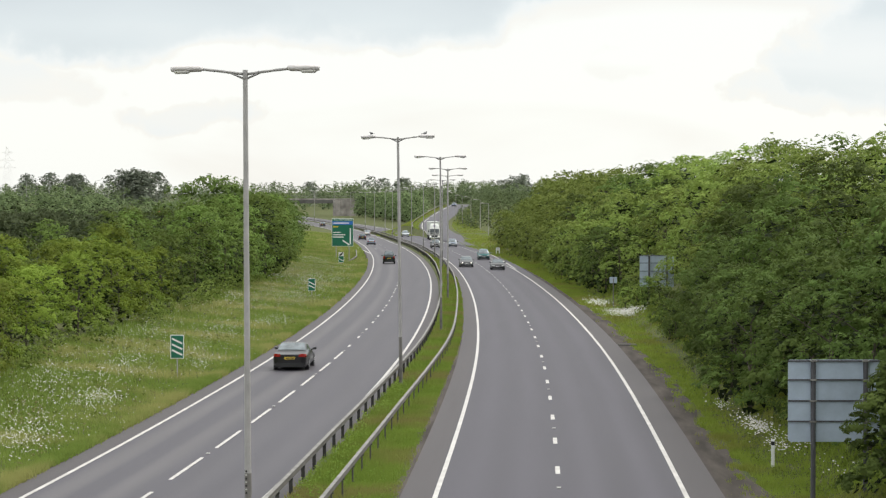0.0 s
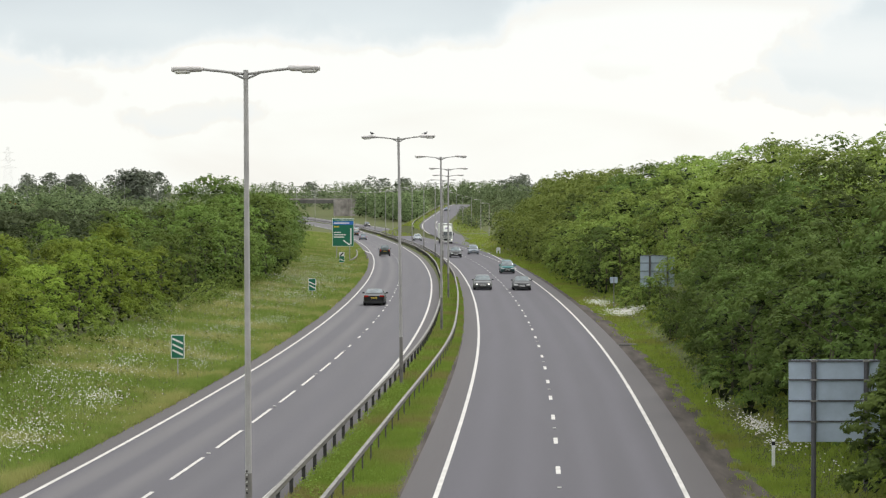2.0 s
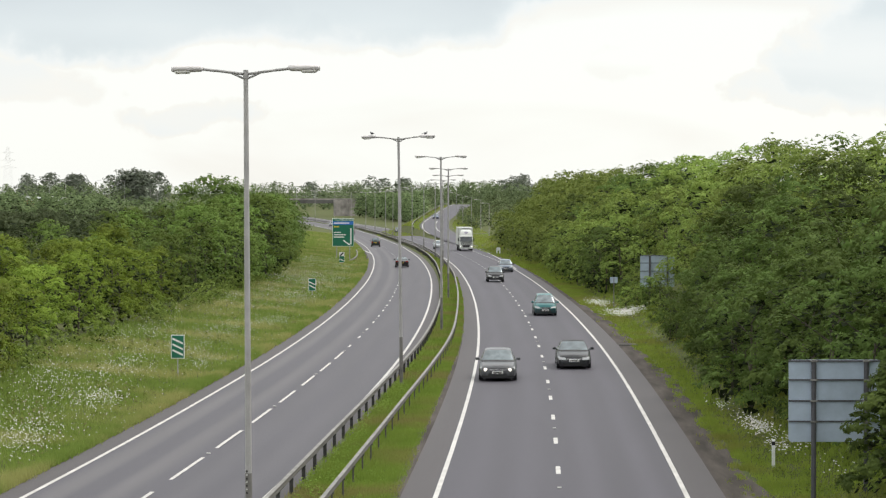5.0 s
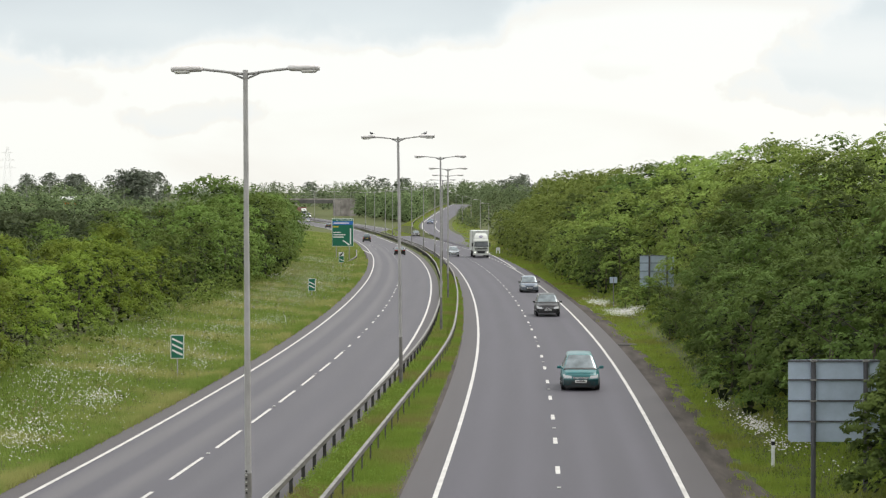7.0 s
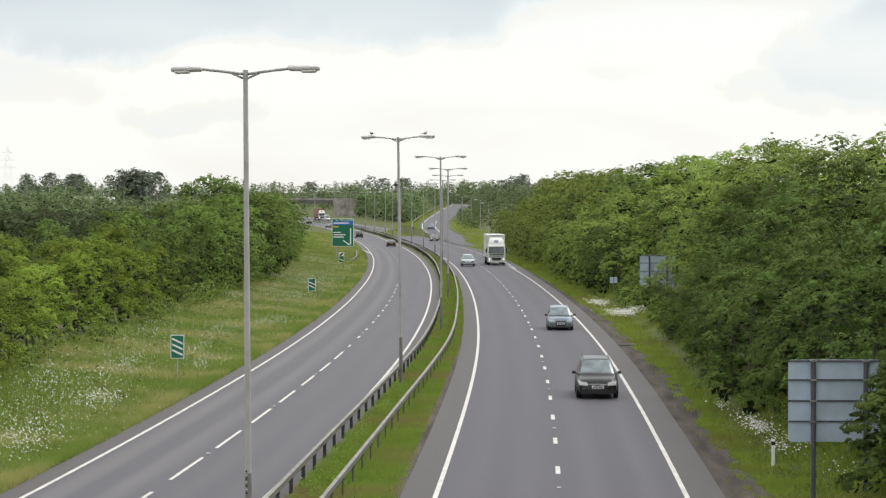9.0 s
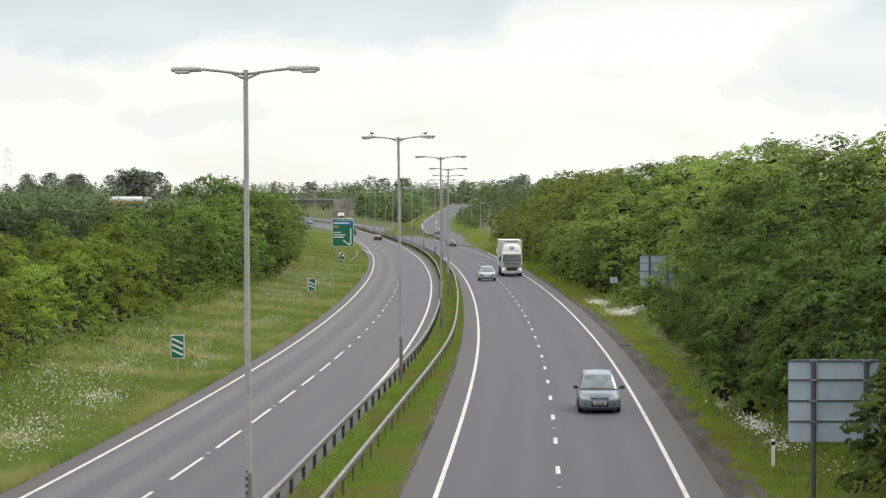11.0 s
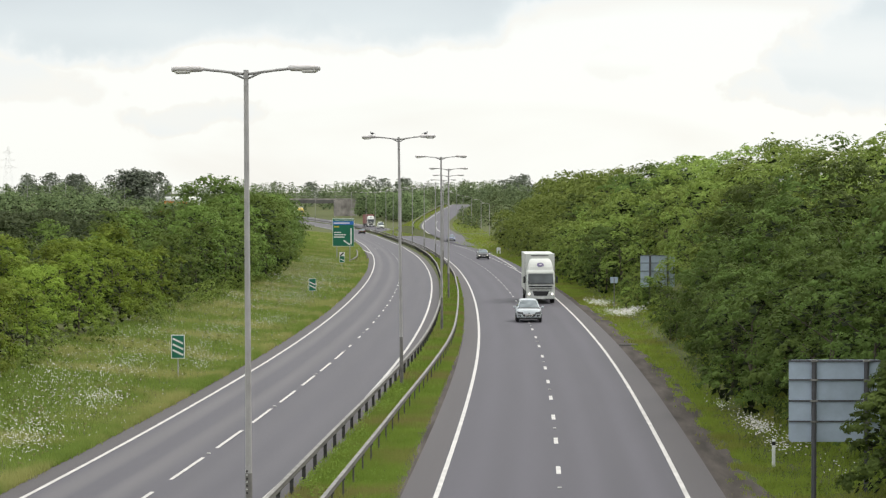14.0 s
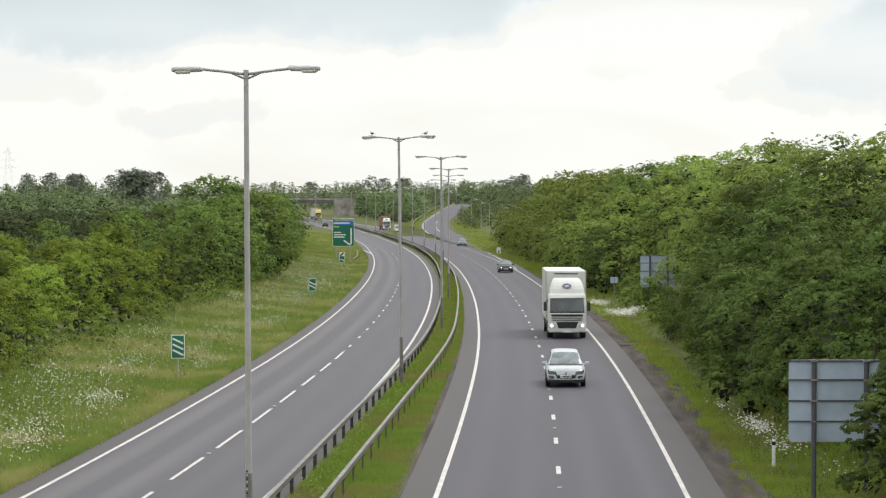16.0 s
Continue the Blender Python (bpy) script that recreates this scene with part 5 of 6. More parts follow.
    def shell(bm, grid, thick=0.02, lift=0.006):
        """A panel over a grid of points, lifted off the skin, with its edge turned in."""
        n, m = len(grid), len(grid[0])
        mid = grid[n // 2][m // 2]
        ref = Vector((mid.x * 0.3, mid.y * 0.6, H * 0.35))
        rows_up, rows_in = [], []
        for i in range(n):
            up_row, in_row = [], []
            for j in range(m):
                a = grid[min(i + 1, n - 1)][j] - grid[max(i - 1, 0)][j]
                b = grid[i][min(j + 1, m - 1)] - grid[i][max(j - 1, 0)]
                nn = a.cross(b).normalized()
                nn = nn if nn.dot(grid[i][j] - ref) > 0 else -nn
                up_row.append(bm.verts.new(grid[i][j] + nn * lift))
                in_row.append(bm.verts.new(grid[i][j] - nn * thick))
            rows_up.append(up_row), rows_in.append(in_row)
        for i in range(n - 1):
            for j in range(m - 1):
                bm.faces.new((rows_up[i][j], rows_up[i][j + 1], rows_up[i + 1][j + 1], rows_up[i + 1][j]))
        rim = rows_up[0] + [r[-1] for r in rows_up[1:]] + rows_up[-1][-2::-1] + [r[0] for r in rows_up[-2:0:-1]]
        low = rows_in[0] + [r[-1] for r in rows_in[1:]] + rows_in[-1][-2::-1] + [r[0] for r in rows_in[-2:0:-1]]
        for k in range(len(rim)):
            bm.faces.new((rim[k], rim[k - 1], low[k - 1], low[k]))
        used = set(rim) | set(low)
        for r in rows_in:
            for v in r:
                if v not in used:
                    bm.verts.remove(v)
        bmesh.ops.recalc_face_normals(bm, faces=bm.faces)
        return bm

    def panel(nm, corners, mat, parent, n=6, m=7, lift=0.006, label=""):
        """A panel of the skin between four corners (f, q)."""
        (fa, qa), (fb, qb), (fc, qc), (fd, qd) = corners
        n, m = (max(2, n // 2 + 1), max(2, m // 2 + 1)) if far else (n, m)
        grid = []
        for i in range(n):
            u = i / (n - 1)
            row = []
            for j in range(m):
                v = j / (m - 1)
                row.append(at(lerp(lerp(fa, fb, v), lerp(fd, fc, v), u), lerp(lerp(qa, qb, v), lerp(qd, qc, v), u)))
            grid.append(row)
        return part(nm, shell(bmesh.new(), grid, lift=lift), mat, parent, label, smooth=False)

    def fascia(nm, corners, mat, parent, lift=0.012, back=False, m=7, label=""):
        """A panel on the nose or the tail between four corners (x, z)."""
        f = 1.0 if back else 0.0
        (xa, za), (xb, zb), (xc, zc), (xd, zd) = corners
        grid = []
        for i in range(4):
            u = i / 3
            row = []
            for j in range(m):
                v = j / (m - 1)
                x, z = lerp(lerp(xa, xb, v), lerp(xd, xc, v), u), lerp(lerp(za, zb, v), lerp(zd, zc, v), u)
                row.append(Vector((x, bend(x, f, z), z)))
            grid.append(row)
        return part(nm, shell(bmesh.new(), grid, lift=lift), mat, parent, label)

    # body shell
    stations = sorted({0.0, 0.008, 0.02, 0.045, 0.08, 0.13, cowl * 0.8, cowl * 0.93, cowl, lerp(cowl, r0, 0.25), lerp(cowl, r0, 0.5), lerp(cowl, r0, 0.75), r0, r0 + 0.03, lerp(r0, r1, 0.33), lerp(r0, r1, 0.67),
                       r1 - 0.02, r1, lerp(r1, tail, 0.3), lerp(r1, tail, 0.6), tail, (tail + 1) / 2, 0.99, 1.0})
    bm = bmesh.new()
    rings = []
    for f in stations:
        pts = section(f)
        ring = pts + [(-x, z) for x, z in pts[-2::-1]]
        rings.append([bm.verts.new((x, bend(abs(x), f, z), z)) for x, z in ring])
    n = len(rings[0])
    for a, b in zip(rings, rings[1:]):
        for i in range(n):
            bm.faces.new((a[i], a[(i + 1) % n], b[(i + 1) % n], b[i]))
    for f, ring in ((0.0, rings[0]), (1.0, rings[-1])):
        cols = [ring[:12]]
        for k in (0.6, 0.3, 0.0, -0.3, -0.6):
            cols.append([bm.verts.new((v.co.x * k, bend(abs(v.co.x * k), f, v.co.z), v.co.z)) for v in ring[:11]] + [ring[11]])
        cols.append(ring[-1:10:-1])
        for a, b in zip(cols, cols[1:]):
            for i in range(11):
                q = [a[i], a[i + 1], b[i + 1], b[i]]
                q = [v for k, v in enumerate(q) if v not in q[:k]]
                if len(q) > 2:
                    bm.faces.new(q)
    bmesh.ops.recalc_face_normals(bm, faces=bm.faces)
    body = part("body", bm, colour, root, smooth=True)

    # glass, bonnet, doors and roof
    panel("windscreen", [(cowl + 0.012, 2.45), (cowl + 0.012, -2.45), (r0 - 0.014, -2.2), (r0 - 0.014, 2.2)], GLASS_DARK, body, 9, 9, 0.012)
    panel("wiper_cowl", [(cowl - 0.012, 2.9), (cowl - 0.012, -2.9), (cowl + 0.016, -2.95), (cowl + 0.016, 2.95)], BLACK_TRIM, body, 2, 9, 0.010)
    if kind != "van":
        panel("rear_window", [(r1 + 0.014, 2.2), (r1 + 0.014, -2.2), (lerp(r1, tail, 0.80), -2.35), (lerp(r1, tail, 0.80), 2.35)], GLASS_DARK, body, 9, 9, 0.012)
    if roof:
        panel("roof_panel", [(r0 + 0.004, 2.6), (r0 + 0.004, -2.6), (r1 - 0.004, -2.6), (r1 - 0.004, 2.6)], roof, body, 6, 9, 0.010)
    panel("bonnet", [(0.035, 2.3), (0.035, -2.3), (cowl - 0.018, -2.75), (cowl - 0.018, 2.75)], colour, body, 6, 9, 0.008)
    mid = lerp(cowl, tail, 0.50)
    for s in (-1, 1):
        panel("side_window", [(cowl + 0.055, s * 5.7), (mid - 0.012, s * 5.8), (mid - 0.012, s * 3.4), (r0 + 0.006, s * 3.4)], GLASS_DARK, body, 5, 5)
        if kind != "van":
            last = lerp(r1, tail, 0.45 if kind in ("saloon", "coupe") else 0.25)
            panel("side_window", [(mid + 0.012, s * 5.8), (last, s * 5.7), (r1 - 0.03, s * 3.4), (mid + 0.012, s * 3.4)], GLASS_DARK, body, 5, 5)
        for fa, fb in ((cowl + 0.04, mid - 0.003), (mid + 0.003, 0.74)):
            panel("door", [(fa, s * 6.3), (fb, s * 6.3), (fb, s * 9.6), (fa, s * 9.6)], colour, body, 5, 5, 0.005)
        # lamps
        hx, hz, tall = half(0) * 0.98, nose * (0.84 if kind != "mpv" else 0.86), 0.13 if not high else 0.15
        head = fascia("headlight", [(s * hx * 0.52, hz - tall * 0.55), (s * hx * 1.0, hz - tall * 0.40), (s * hx * 0.99, hz + tall * 0.62), (s * hx * 0.56, hz + tall * 0.35)], LAMP_GREY if lit else lamp, root, 0.014)
        if lit:
            bm = bmesh.new()
            m = Matrix.Translation((s * hx * 0.74, bend(hx * 0.74, 0.0, hz) + 0.010, hz - 0.005)) @ Matrix.Rotation(radians(90), 4, "X")
            bmesh.ops.create_cone(bm, cap_ends=True, segments=16, radius1=0.075, radius2=0.070, depth=0.05, matrix=m)
            part("lamp_bulb", bm, LAMP_LIT, head, "lit round headlamp")
        panel("headlight_corner", [(0.0, s * 5.6), (0.075, s * 5.2), (0.075, s * 6.6), (0.0, s * 7.6)], lamp, head, 4, 4, 0.010)
        fascia("fog_lamp", [(s * hx * 0.72, sill + 0.14), (s * hx * 0.84, sill + 0.14), (s * hx * 0.84, sill + 0.21), (s * hx * 0.72, sill + 0.21)], LAMP_GREY, root, 0.020, m=4)
        tz, tx, tt = boot * 0.86, half(1.0), 0.15 if kind in ("saloon", "coupe") else 0.34
        rear = fascia("tail_light", [(s * tx * (0.56 if tt < 0.2 else 0.74), tz - tt * 0.5), (s * tx * 0.98, tz - tt * 0.5), (s * tx * 0.96, tz + tt * 0.5), (s * tx * (0.58 if tt < 0.2 else 0.76), tz + tt * 0.5)], LAMP_RED, root, 0.014, True, 4)
        panel("tail_light_corner", [(0.955, s * 5.9), (1.0, s * 5.9), (1.0, s * (7.4 if tt < 0.2 else 8.2)), (0.965, s * (7.2 if tt < 0.2 else 8.0))], LAMP_RED, rear, 3, 3, 0.010)
        # wing mirrors
        bm = bmesh.new()
        box(bm, s * (W + 0.10), L / 2 - (cowl + 0.055) * L, belt + 0.09, 0.20, 0.11, 0.135, 0.045)
        rod(bm, (s * (W - 0.10), L / 2 - (cowl + 0.05) * L, belt + 0.02), (s * (W + 0.05), L / 2 - (cowl + 0.055) * L, belt + 0.06), 0.028, 0.024, 6)
        part("wing_mirror", bm, BLACK_TRIM if kind in ("van", "mini") else colour, root, smooth=False)
        if kind in ("suv", "mini"):
            bm = bmesh.new()
            e0, e1 = at(r0 + 0.05, s * 2.2), at(r1 - 0.03, s * 2.2)
            rod(bm, e0 + Vector((0, 0, 0.035)), e1 + Vector((0, 0, 0.035)), 0.018, 0.018, 6)
            rod(bm, e0, e0 + Vector((0, -0.04, 0.04)), 0.016, 0.016, 6)
            rod(bm, e1, e1 + Vector((0, 0.04, 0.04)), 0.016, 0.016, 6)
            part("roof_rail", bm, GALV if kind == "mini" else BLACK_TRIM, body)
    # nose: lower bumper, grille and intake, plates
    hx = half(0)
    if bumper:
        fascia("bumper", [(-hx, sill + 0.05), (hx, sill + 0.05), (hx * 0.99, nose * 0.70), (-hx * 0.99, nose * 0.70)], bumper, root, 0.010, m=9)
        for s in (-1, 1):
            panel("bumper_corner", [(0.0, s * 7.4), (0.085, s * 7.4), (0.085, s * 10.9), (0.0, s * 10.9)], bumper, root, 4, 4, 0.010)
    gz = nose * 0.80
    if kind in ("crossover",):
        fascia("grille", [(-hx * 0.50, sill + 0.15), (hx * 0.50, sill + 0.15), (hx * 0.60, nose * 0.74), (-hx * 0.60, nose * 0.74)], BLACK_TRIM, root, 0.014)
        for k in range(2):
            z = lerp(sill + 0.34, nose * 0.71, k)
            fascia("grille_bar", [(-hx * 0.52, z - 0.006), (hx * 0.52, z - 0.006), (hx * 0.52, z + 0.006), (-hx * 0.52, z + 0.006)], CHROME, root, 0.020)
        for s in (-1, 1):
            fascia("side_intake", [(s * hx * 0.64, sill + 0.17), (s * hx * 0.94, sill + 0.20), (s * hx * 0.97, nose * 0.68), (s * hx * 0.68, nose * 0.66)], BLACK_TRIM, root, 0.014, m=4)
    elif kind == "mini":
        for s in (-1, 1):
            fascia("grille", [(s * hx * 0.08, gz - 0.025), (s * hx * 0.46, gz - 0.03), (s * hx * 0.44, gz + 0.035), (s * hx * 0.06, gz + 0.03)], BLACK_TRIM, root, 0.016, m=4)
        fascia("air_intake", [(-hx * 0.44, sill + 0.10), (hx * 0.44, sill + 0.10), (hx * 0.48, sill + 0.27), (-hx * 0.48, sill + 0.27)], BLACK_TRIM, root, 0.016)
    else:
        g = 0.075 if kind in ("suv", "saloon") else 0.05
        fascia("grille", [(-hx * 0.44, gz - g), (hx * 0.44, gz - g), (hx * 0.50, gz + g), (-hx * 0.50, gz + g)], BLACK_TRIM, root, 0.014)
        fascia("grille_bar", [(-hx * 0.46, gz - 0.008), (hx * 0.46, gz - 0.008), (hx * 0.46, gz + 0.012), (-hx * 0.46, gz + 0.012)], CHROME, root, 0.022)
        fascia("air_intake", [(-hx * 0.58, sill + 0.09), (hx * 0.58, sill + 0.09), (hx * 0.52, sill + 0.24), (-hx * 0.52, sill + 0.24)], BLACK_TRIM, root, 0.016)
    # black lower edge: the shadow under the nose is put into its colour
    fascia("front_valance_shade", [(-hx * 0.94, sill - 0.03), (hx * 0.94, sill - 0.03), (hx * 0.96, sill + 0.09), (-hx * 0.96, sill + 0.09)], BLACK_TRIM, root, 0.010)
    fascia("rear_valance", [(-half(1.0) * 0.9, sill), (half(1.0) * 0.9, sill), (half(1.0) * 0.92, sill + 0.20), (-half(1.0) * 0.92, sill + 0.20)], BLACK_TRIM, root, 0.010, True)
    bm = bmesh.new()
    m = Matrix.Translation((0, bend(0, 0.0, gz) + 0.02, gz + 0.012)) @ Matrix.Rotation(radians(90), 4, "X")
    bmesh.ops.create_cone(bm, cap_ends=True, segments=14, radius1=0.055, radius2=0.05, depth=0.05, matrix=m)
    part("badge", bm, CHROME, root)
    for back, z, mat in ((False, sill + 0.245, PLATE_WHITE), (True, boot * (0.70 if kind in ("saloon", "coupe") else 0.74), PLATE_YELLOW)):
        y = bend(0, 1.0 if back else 0.0, z) + (-0.025 if back else 0.035)
        bm = bmesh.new()
        box(bm, 0, y, z, 0.52, 0.03, 0.115, 0.005)
        plate = part("number_plate", bm, mat, root)
        bm = bmesh.new()
        box(bm, 0, y + (-0.014 if back else 0.014), z, 0.42, 0.008, 0.055)
        part("plate_bar", bm, PLATE_INK, plate)
    bm = bmesh.new()
    box(bm, 0, 0, sill + 0.03, W * 1.70, L * 0.92, 0.14, 0.03)
    part("underbody", bm, BLACK_TRIM, root)
    # wheels in dark arches
    for f in (0.185, 0.80):
        y = L / 2 - f * L
        for s in (-1, 1):
            bm = bmesh.new()
            rod(bm, (s * (W - 0.20), y, wheel_r + 0.02), (s * (W + 0.004), y, wheel_r + 0.02), wheel_r * 1.13, wheel_r * 1.13, 22)
            part("wheel_arch", bm, BLACK_TRIM, body)
            bm = bmesh.new()
            rod(bm, (s * (W - 0.19), y, wheel_r), (s * (W + 0.012), y, wheel_r), wheel_r, wheel_r, 24)
            bmesh.ops.bevel(bm, geom=[e for e in bm.edges if len(e.link_faces) == 2 and e.calc_face_angle(0) > 1], offset=0.03, segments=2, affect="EDGES")
            wheel = part("wheel", bm, BLACK_RUBBER, root)
            bm = bmesh.new()
            rod(bm, (s * (W - 0.02), y, wheel_r), (s * (W + 0.016), y, wheel_r), wheel_r * 0.64, wheel_r * 0.58, 20)
            for q in range(5):
                a = q * 2 * math.pi / 5
                box(bm, s * (W + 0.018), y + math.cos(a) * wheel_r * 0.32, wheel_r + math.sin(a) * wheel_r * 0.32, 0.015, 0.05, 0.05, 0.0)
            part("rim", bm, RIM_SILVER, wheel)
    return root


def build_lorry(colour_cab, colour_box, label, length=11.0, box_h=4.22, name="lorry"):
    root = tagged(new(name), label, "lorry", "traffic")
    W, nose = 1.24, length / 2
    bm = bmesh.new()
    rings = []
    for y, w, lo, hi in ((nose, 1.05, 0.62, 1.55), (nose - 0.03, 1.17, 0.50, 1.62), (nose - 0.10, 1.22, 0.45, 2.1), (nose - 0.30, 1.20, 0.45, 2.72), (nose - 0.42, 1.18, 0.45, 2.84), (nose - 1.9, 1.18, 0.45, 2.88)):
        rings.append([(w, y, lo), (w, y, hi - 0.15), (w * 0.93, y, hi), (-w * 0.93, y, hi), (-w, y, hi - 0.15), (-w, y, lo)])
    loft(bm, rings)
    cab = part("cab", bm, colour_cab, root)
    bm = bmesh.new()
    rings = [[(1.09, nose - 0.085, 1.72), (1.05, nose - 0.262, 2.52), (-1.05, nose - 0.262, 2.52), (-1.09, nose - 0.085, 1.72)]]
    rings.append([(x, y + 0.09, z) for x, y, z in rings[0]])
    loft(bm, rings)
    part("windscreen", bm, GLASS_LORRY, cab)
    bm = bmesh.new()
    box(bm, 0, nose - 0.20, 2.58, 2.16, 0.20, 0.05, 0.02)
    part("sun_visor", bm, colour_cab, cab)
    bm = bmesh.new()
    box(bm, 0, nose - 0.06, 1.665, 2.2, 0.10, 0.07, 0.02)
    part("screen_cowl", bm, BLACK_TRIM, cab)
    for k, z in enumerate((1.47, 1.30, 1.17)):
        bm = bmesh.new()
        box(bm, 0, nose + 0.0, z, (2.0, 1.95, 1.85)[k], 0.07, (0.13, 0.05, 0.05)[k], 0.015)
        part("grille_slat", bm, BLACK_TRIM, cab)
    for s in (-1, 1):
        bm = bmesh.new()
        rod(bm, (s * 0.5, nose - 0.05, 1.72), (s * 0.1, nose - 0.13, 2.05), 0.015, 0.015, 5)
        part("wiper", bm, BLACK_TRIM, cab)
    bm = bmesh.new()
    box(bm, 0, -0.6, 0.80, 2.3, length - 3.6, 0.45, 0.03)
    part("side_guard", bm, POST_DARK, root)
    bm = bmesh.new()
    box(bm, 0, nose + 0.0, 0.68, 2.36, 0.24, 0.56, 0.06)
    bump = part("bumper", bm, colour_cab, root)
    bm = bmesh.new()
    loft(bm, [[(0.55, y, 0.66), (0.70, y, 1.06), (-0.70, y, 1.06), (-0.55, y, 0.66)] for y in (nose - 0.05, nose + 0.135)])
    part("air_intake", bm, BLACK_TRIM, bump)
    bm = bmesh.new()
    box(bm, 0, nose + 0.13, 0.45, 0.52, 0.03, 0.115, 0.005)
    plate = part("number_plate", bm, PLATE_WHITE, bump)
    for s in (-1, 1):
        bm = bmesh.new()
        box(bm, s * 0.95, nose + 0.10, 0.82, 0.38, 0.08, 0.24, 0.05)
        unit_lamp = part("headlight", bm, LAMP_CLEAR, bump)
        bm = bmesh.new()
        m = Matrix.Translation((s * 0.98, nose + 0.13, 0.82)) @ Matrix.Rotation(radians(90), 4, "X")
        bmesh.ops.create_cone(bm, cap_ends=True, segments=16, radius1=0.10, radius2=0.09, depth=0.05, matrix=m)
        part("lamp_bulb", bm, LAMP_LIT, unit_lamp, "lit round headlamp")
        bm = bmesh.new()
        box(bm, s * 1.38, nose - 0.25, 2.02, 0.20, 0.13, 0.56, 0.05)
        rod(bm, (s * 1.18, nose - 0.3, 2.4), (s * 1.42, nose - 0.25, 2.3), 0.025, 0.025, 6)
        part("wing_mirror", bm, BLACK_TRIM, cab)
        q = [(s * 1.21, nose - 0.55, 1.75), (s * 1.21, nose - 1.5, 1.75), (s * 1.21, nose - 1.5, 2.45), (s * 1.21, nose - 0.62, 2.45)]
        bm = bmesh.new()
        loft(bm, [q, [(x * 0.985, y, z) for x, y, z in q]])
        part("side_window", bm, GLASS_DARK, cab)
    # wind deflector with a round badge
    bm = bmesh.new()
    rings = []
    top = box_h - 0.42
    for k in range(7):
        u = k / 6
        w, y0, z = 1.12 - 0.40 * u ** 1.3, nose - 0.46 - 1.05 * u ** 1.15, 2.80 + (top - 2.80) * math.sin(u * math.pi / 2) ** 0.9
        rings.append([(w, y0 - 0.10, z), (w * 0.93, y0 - 0.02, z), (w * 0.5, y0 + 0.05, z), (-w * 0.5, y0 + 0.05, z), (-w * 0.93, y0 - 0.02, z), (-w, y0 - 0.10, z), (-w, nose - 1.85, z), (w, nose - 1.85, z)])
    loft(bm, rings)
    defl = part("wind_deflector", bm, colour_cab, root)
    u = 0.30
    bm = bmesh.new()
    m = Matrix.Translation((0, nose - 0.46 - 1.05 * u ** 1.15 + 0.075, 2.80 + (top - 2.80) * math.sin(u * math.pi / 2) ** 0.9)) @ Matrix.Rotation(radians(-56.0), 4, "X") @ Matrix.Diagonal((1.5, 1, 1, 1))
    bmesh.ops.create_cone(bm, cap_ends=True, segments=24, radius1=0.20, radius2=0.20, depth=0.05, matrix=m)
    badge = part("badge", bm, BADGE_PURPLE if colour_box is WHITE_BOX else BLACK_TRIM, defl)
    bm = bmesh.new()
    bmesh.ops.create_cone(bm, cap_ends=True, segments=20, radius1=0.075, radius2=0.075, depth=0.058, matrix=m @ Matrix.Diagonal((1.1, 0.55, 1, 1)))
    part("badge_shape", bm, PLATE_WHITE if colour_box is WHITE_BOX else BLACK_TRIM, badge)
    # refrigeration hood and vent slot over the cab
    bm = bmesh.new()
    box(bm, 0, nose - 1.93, box_h - 0.17, 1.5, 0.10, 0.07, 0.02)
    part("roof_vent", bm, BLACK_TRIM, root)
    bm = bmesh.new()
    box(bm, 0, -0.95, (box_h + 1.05) / 2, 2.54, length - 1.95, box_h - 1.05, 0.04)
    cargo = part("cargo_box", bm, colour_box, root)
    for s in (-1, 1):
        for x, y, sx, sy in ((s * 1.27, nose - 1.95, 0.04, 0.10),):
            bm = bmesh.new()
            box(bm, x, y, (box_h + 1.05) / 2, sx, sy, box_h - 1.05, 0.01)
            part("corner_post", bm, GALV, cargo)
    bm = bmesh.new()
    box(bm, 0, -0.6, 0.85, 1.0, length - 1.2, 0.34, 0.02)
    part("chassis", bm, BLACK_TRIM, root)
    for y in (nose - 1.35, -nose + 2.3, -nose + 1.2) if length > 12 else (nose - 1.35, -nose + 2.4):
        for s in (-1, 1):
            bm = bmesh.new()
            rod(bm, (s * 0.86, y, 0.50), (s * 1.22, y, 0.50), 0.50, 0.50, 22)
            wheel = part("wheel", bm, BLACK_RUBBER, root)
            bm = bmesh.new()
            rod(bm, (s * 1.19, y, 0.50), (s * 1.235, y, 0.50), 0.29, 0.24, 16)
            part("rim", bm, RIM_SILVER, wheel)
    return root


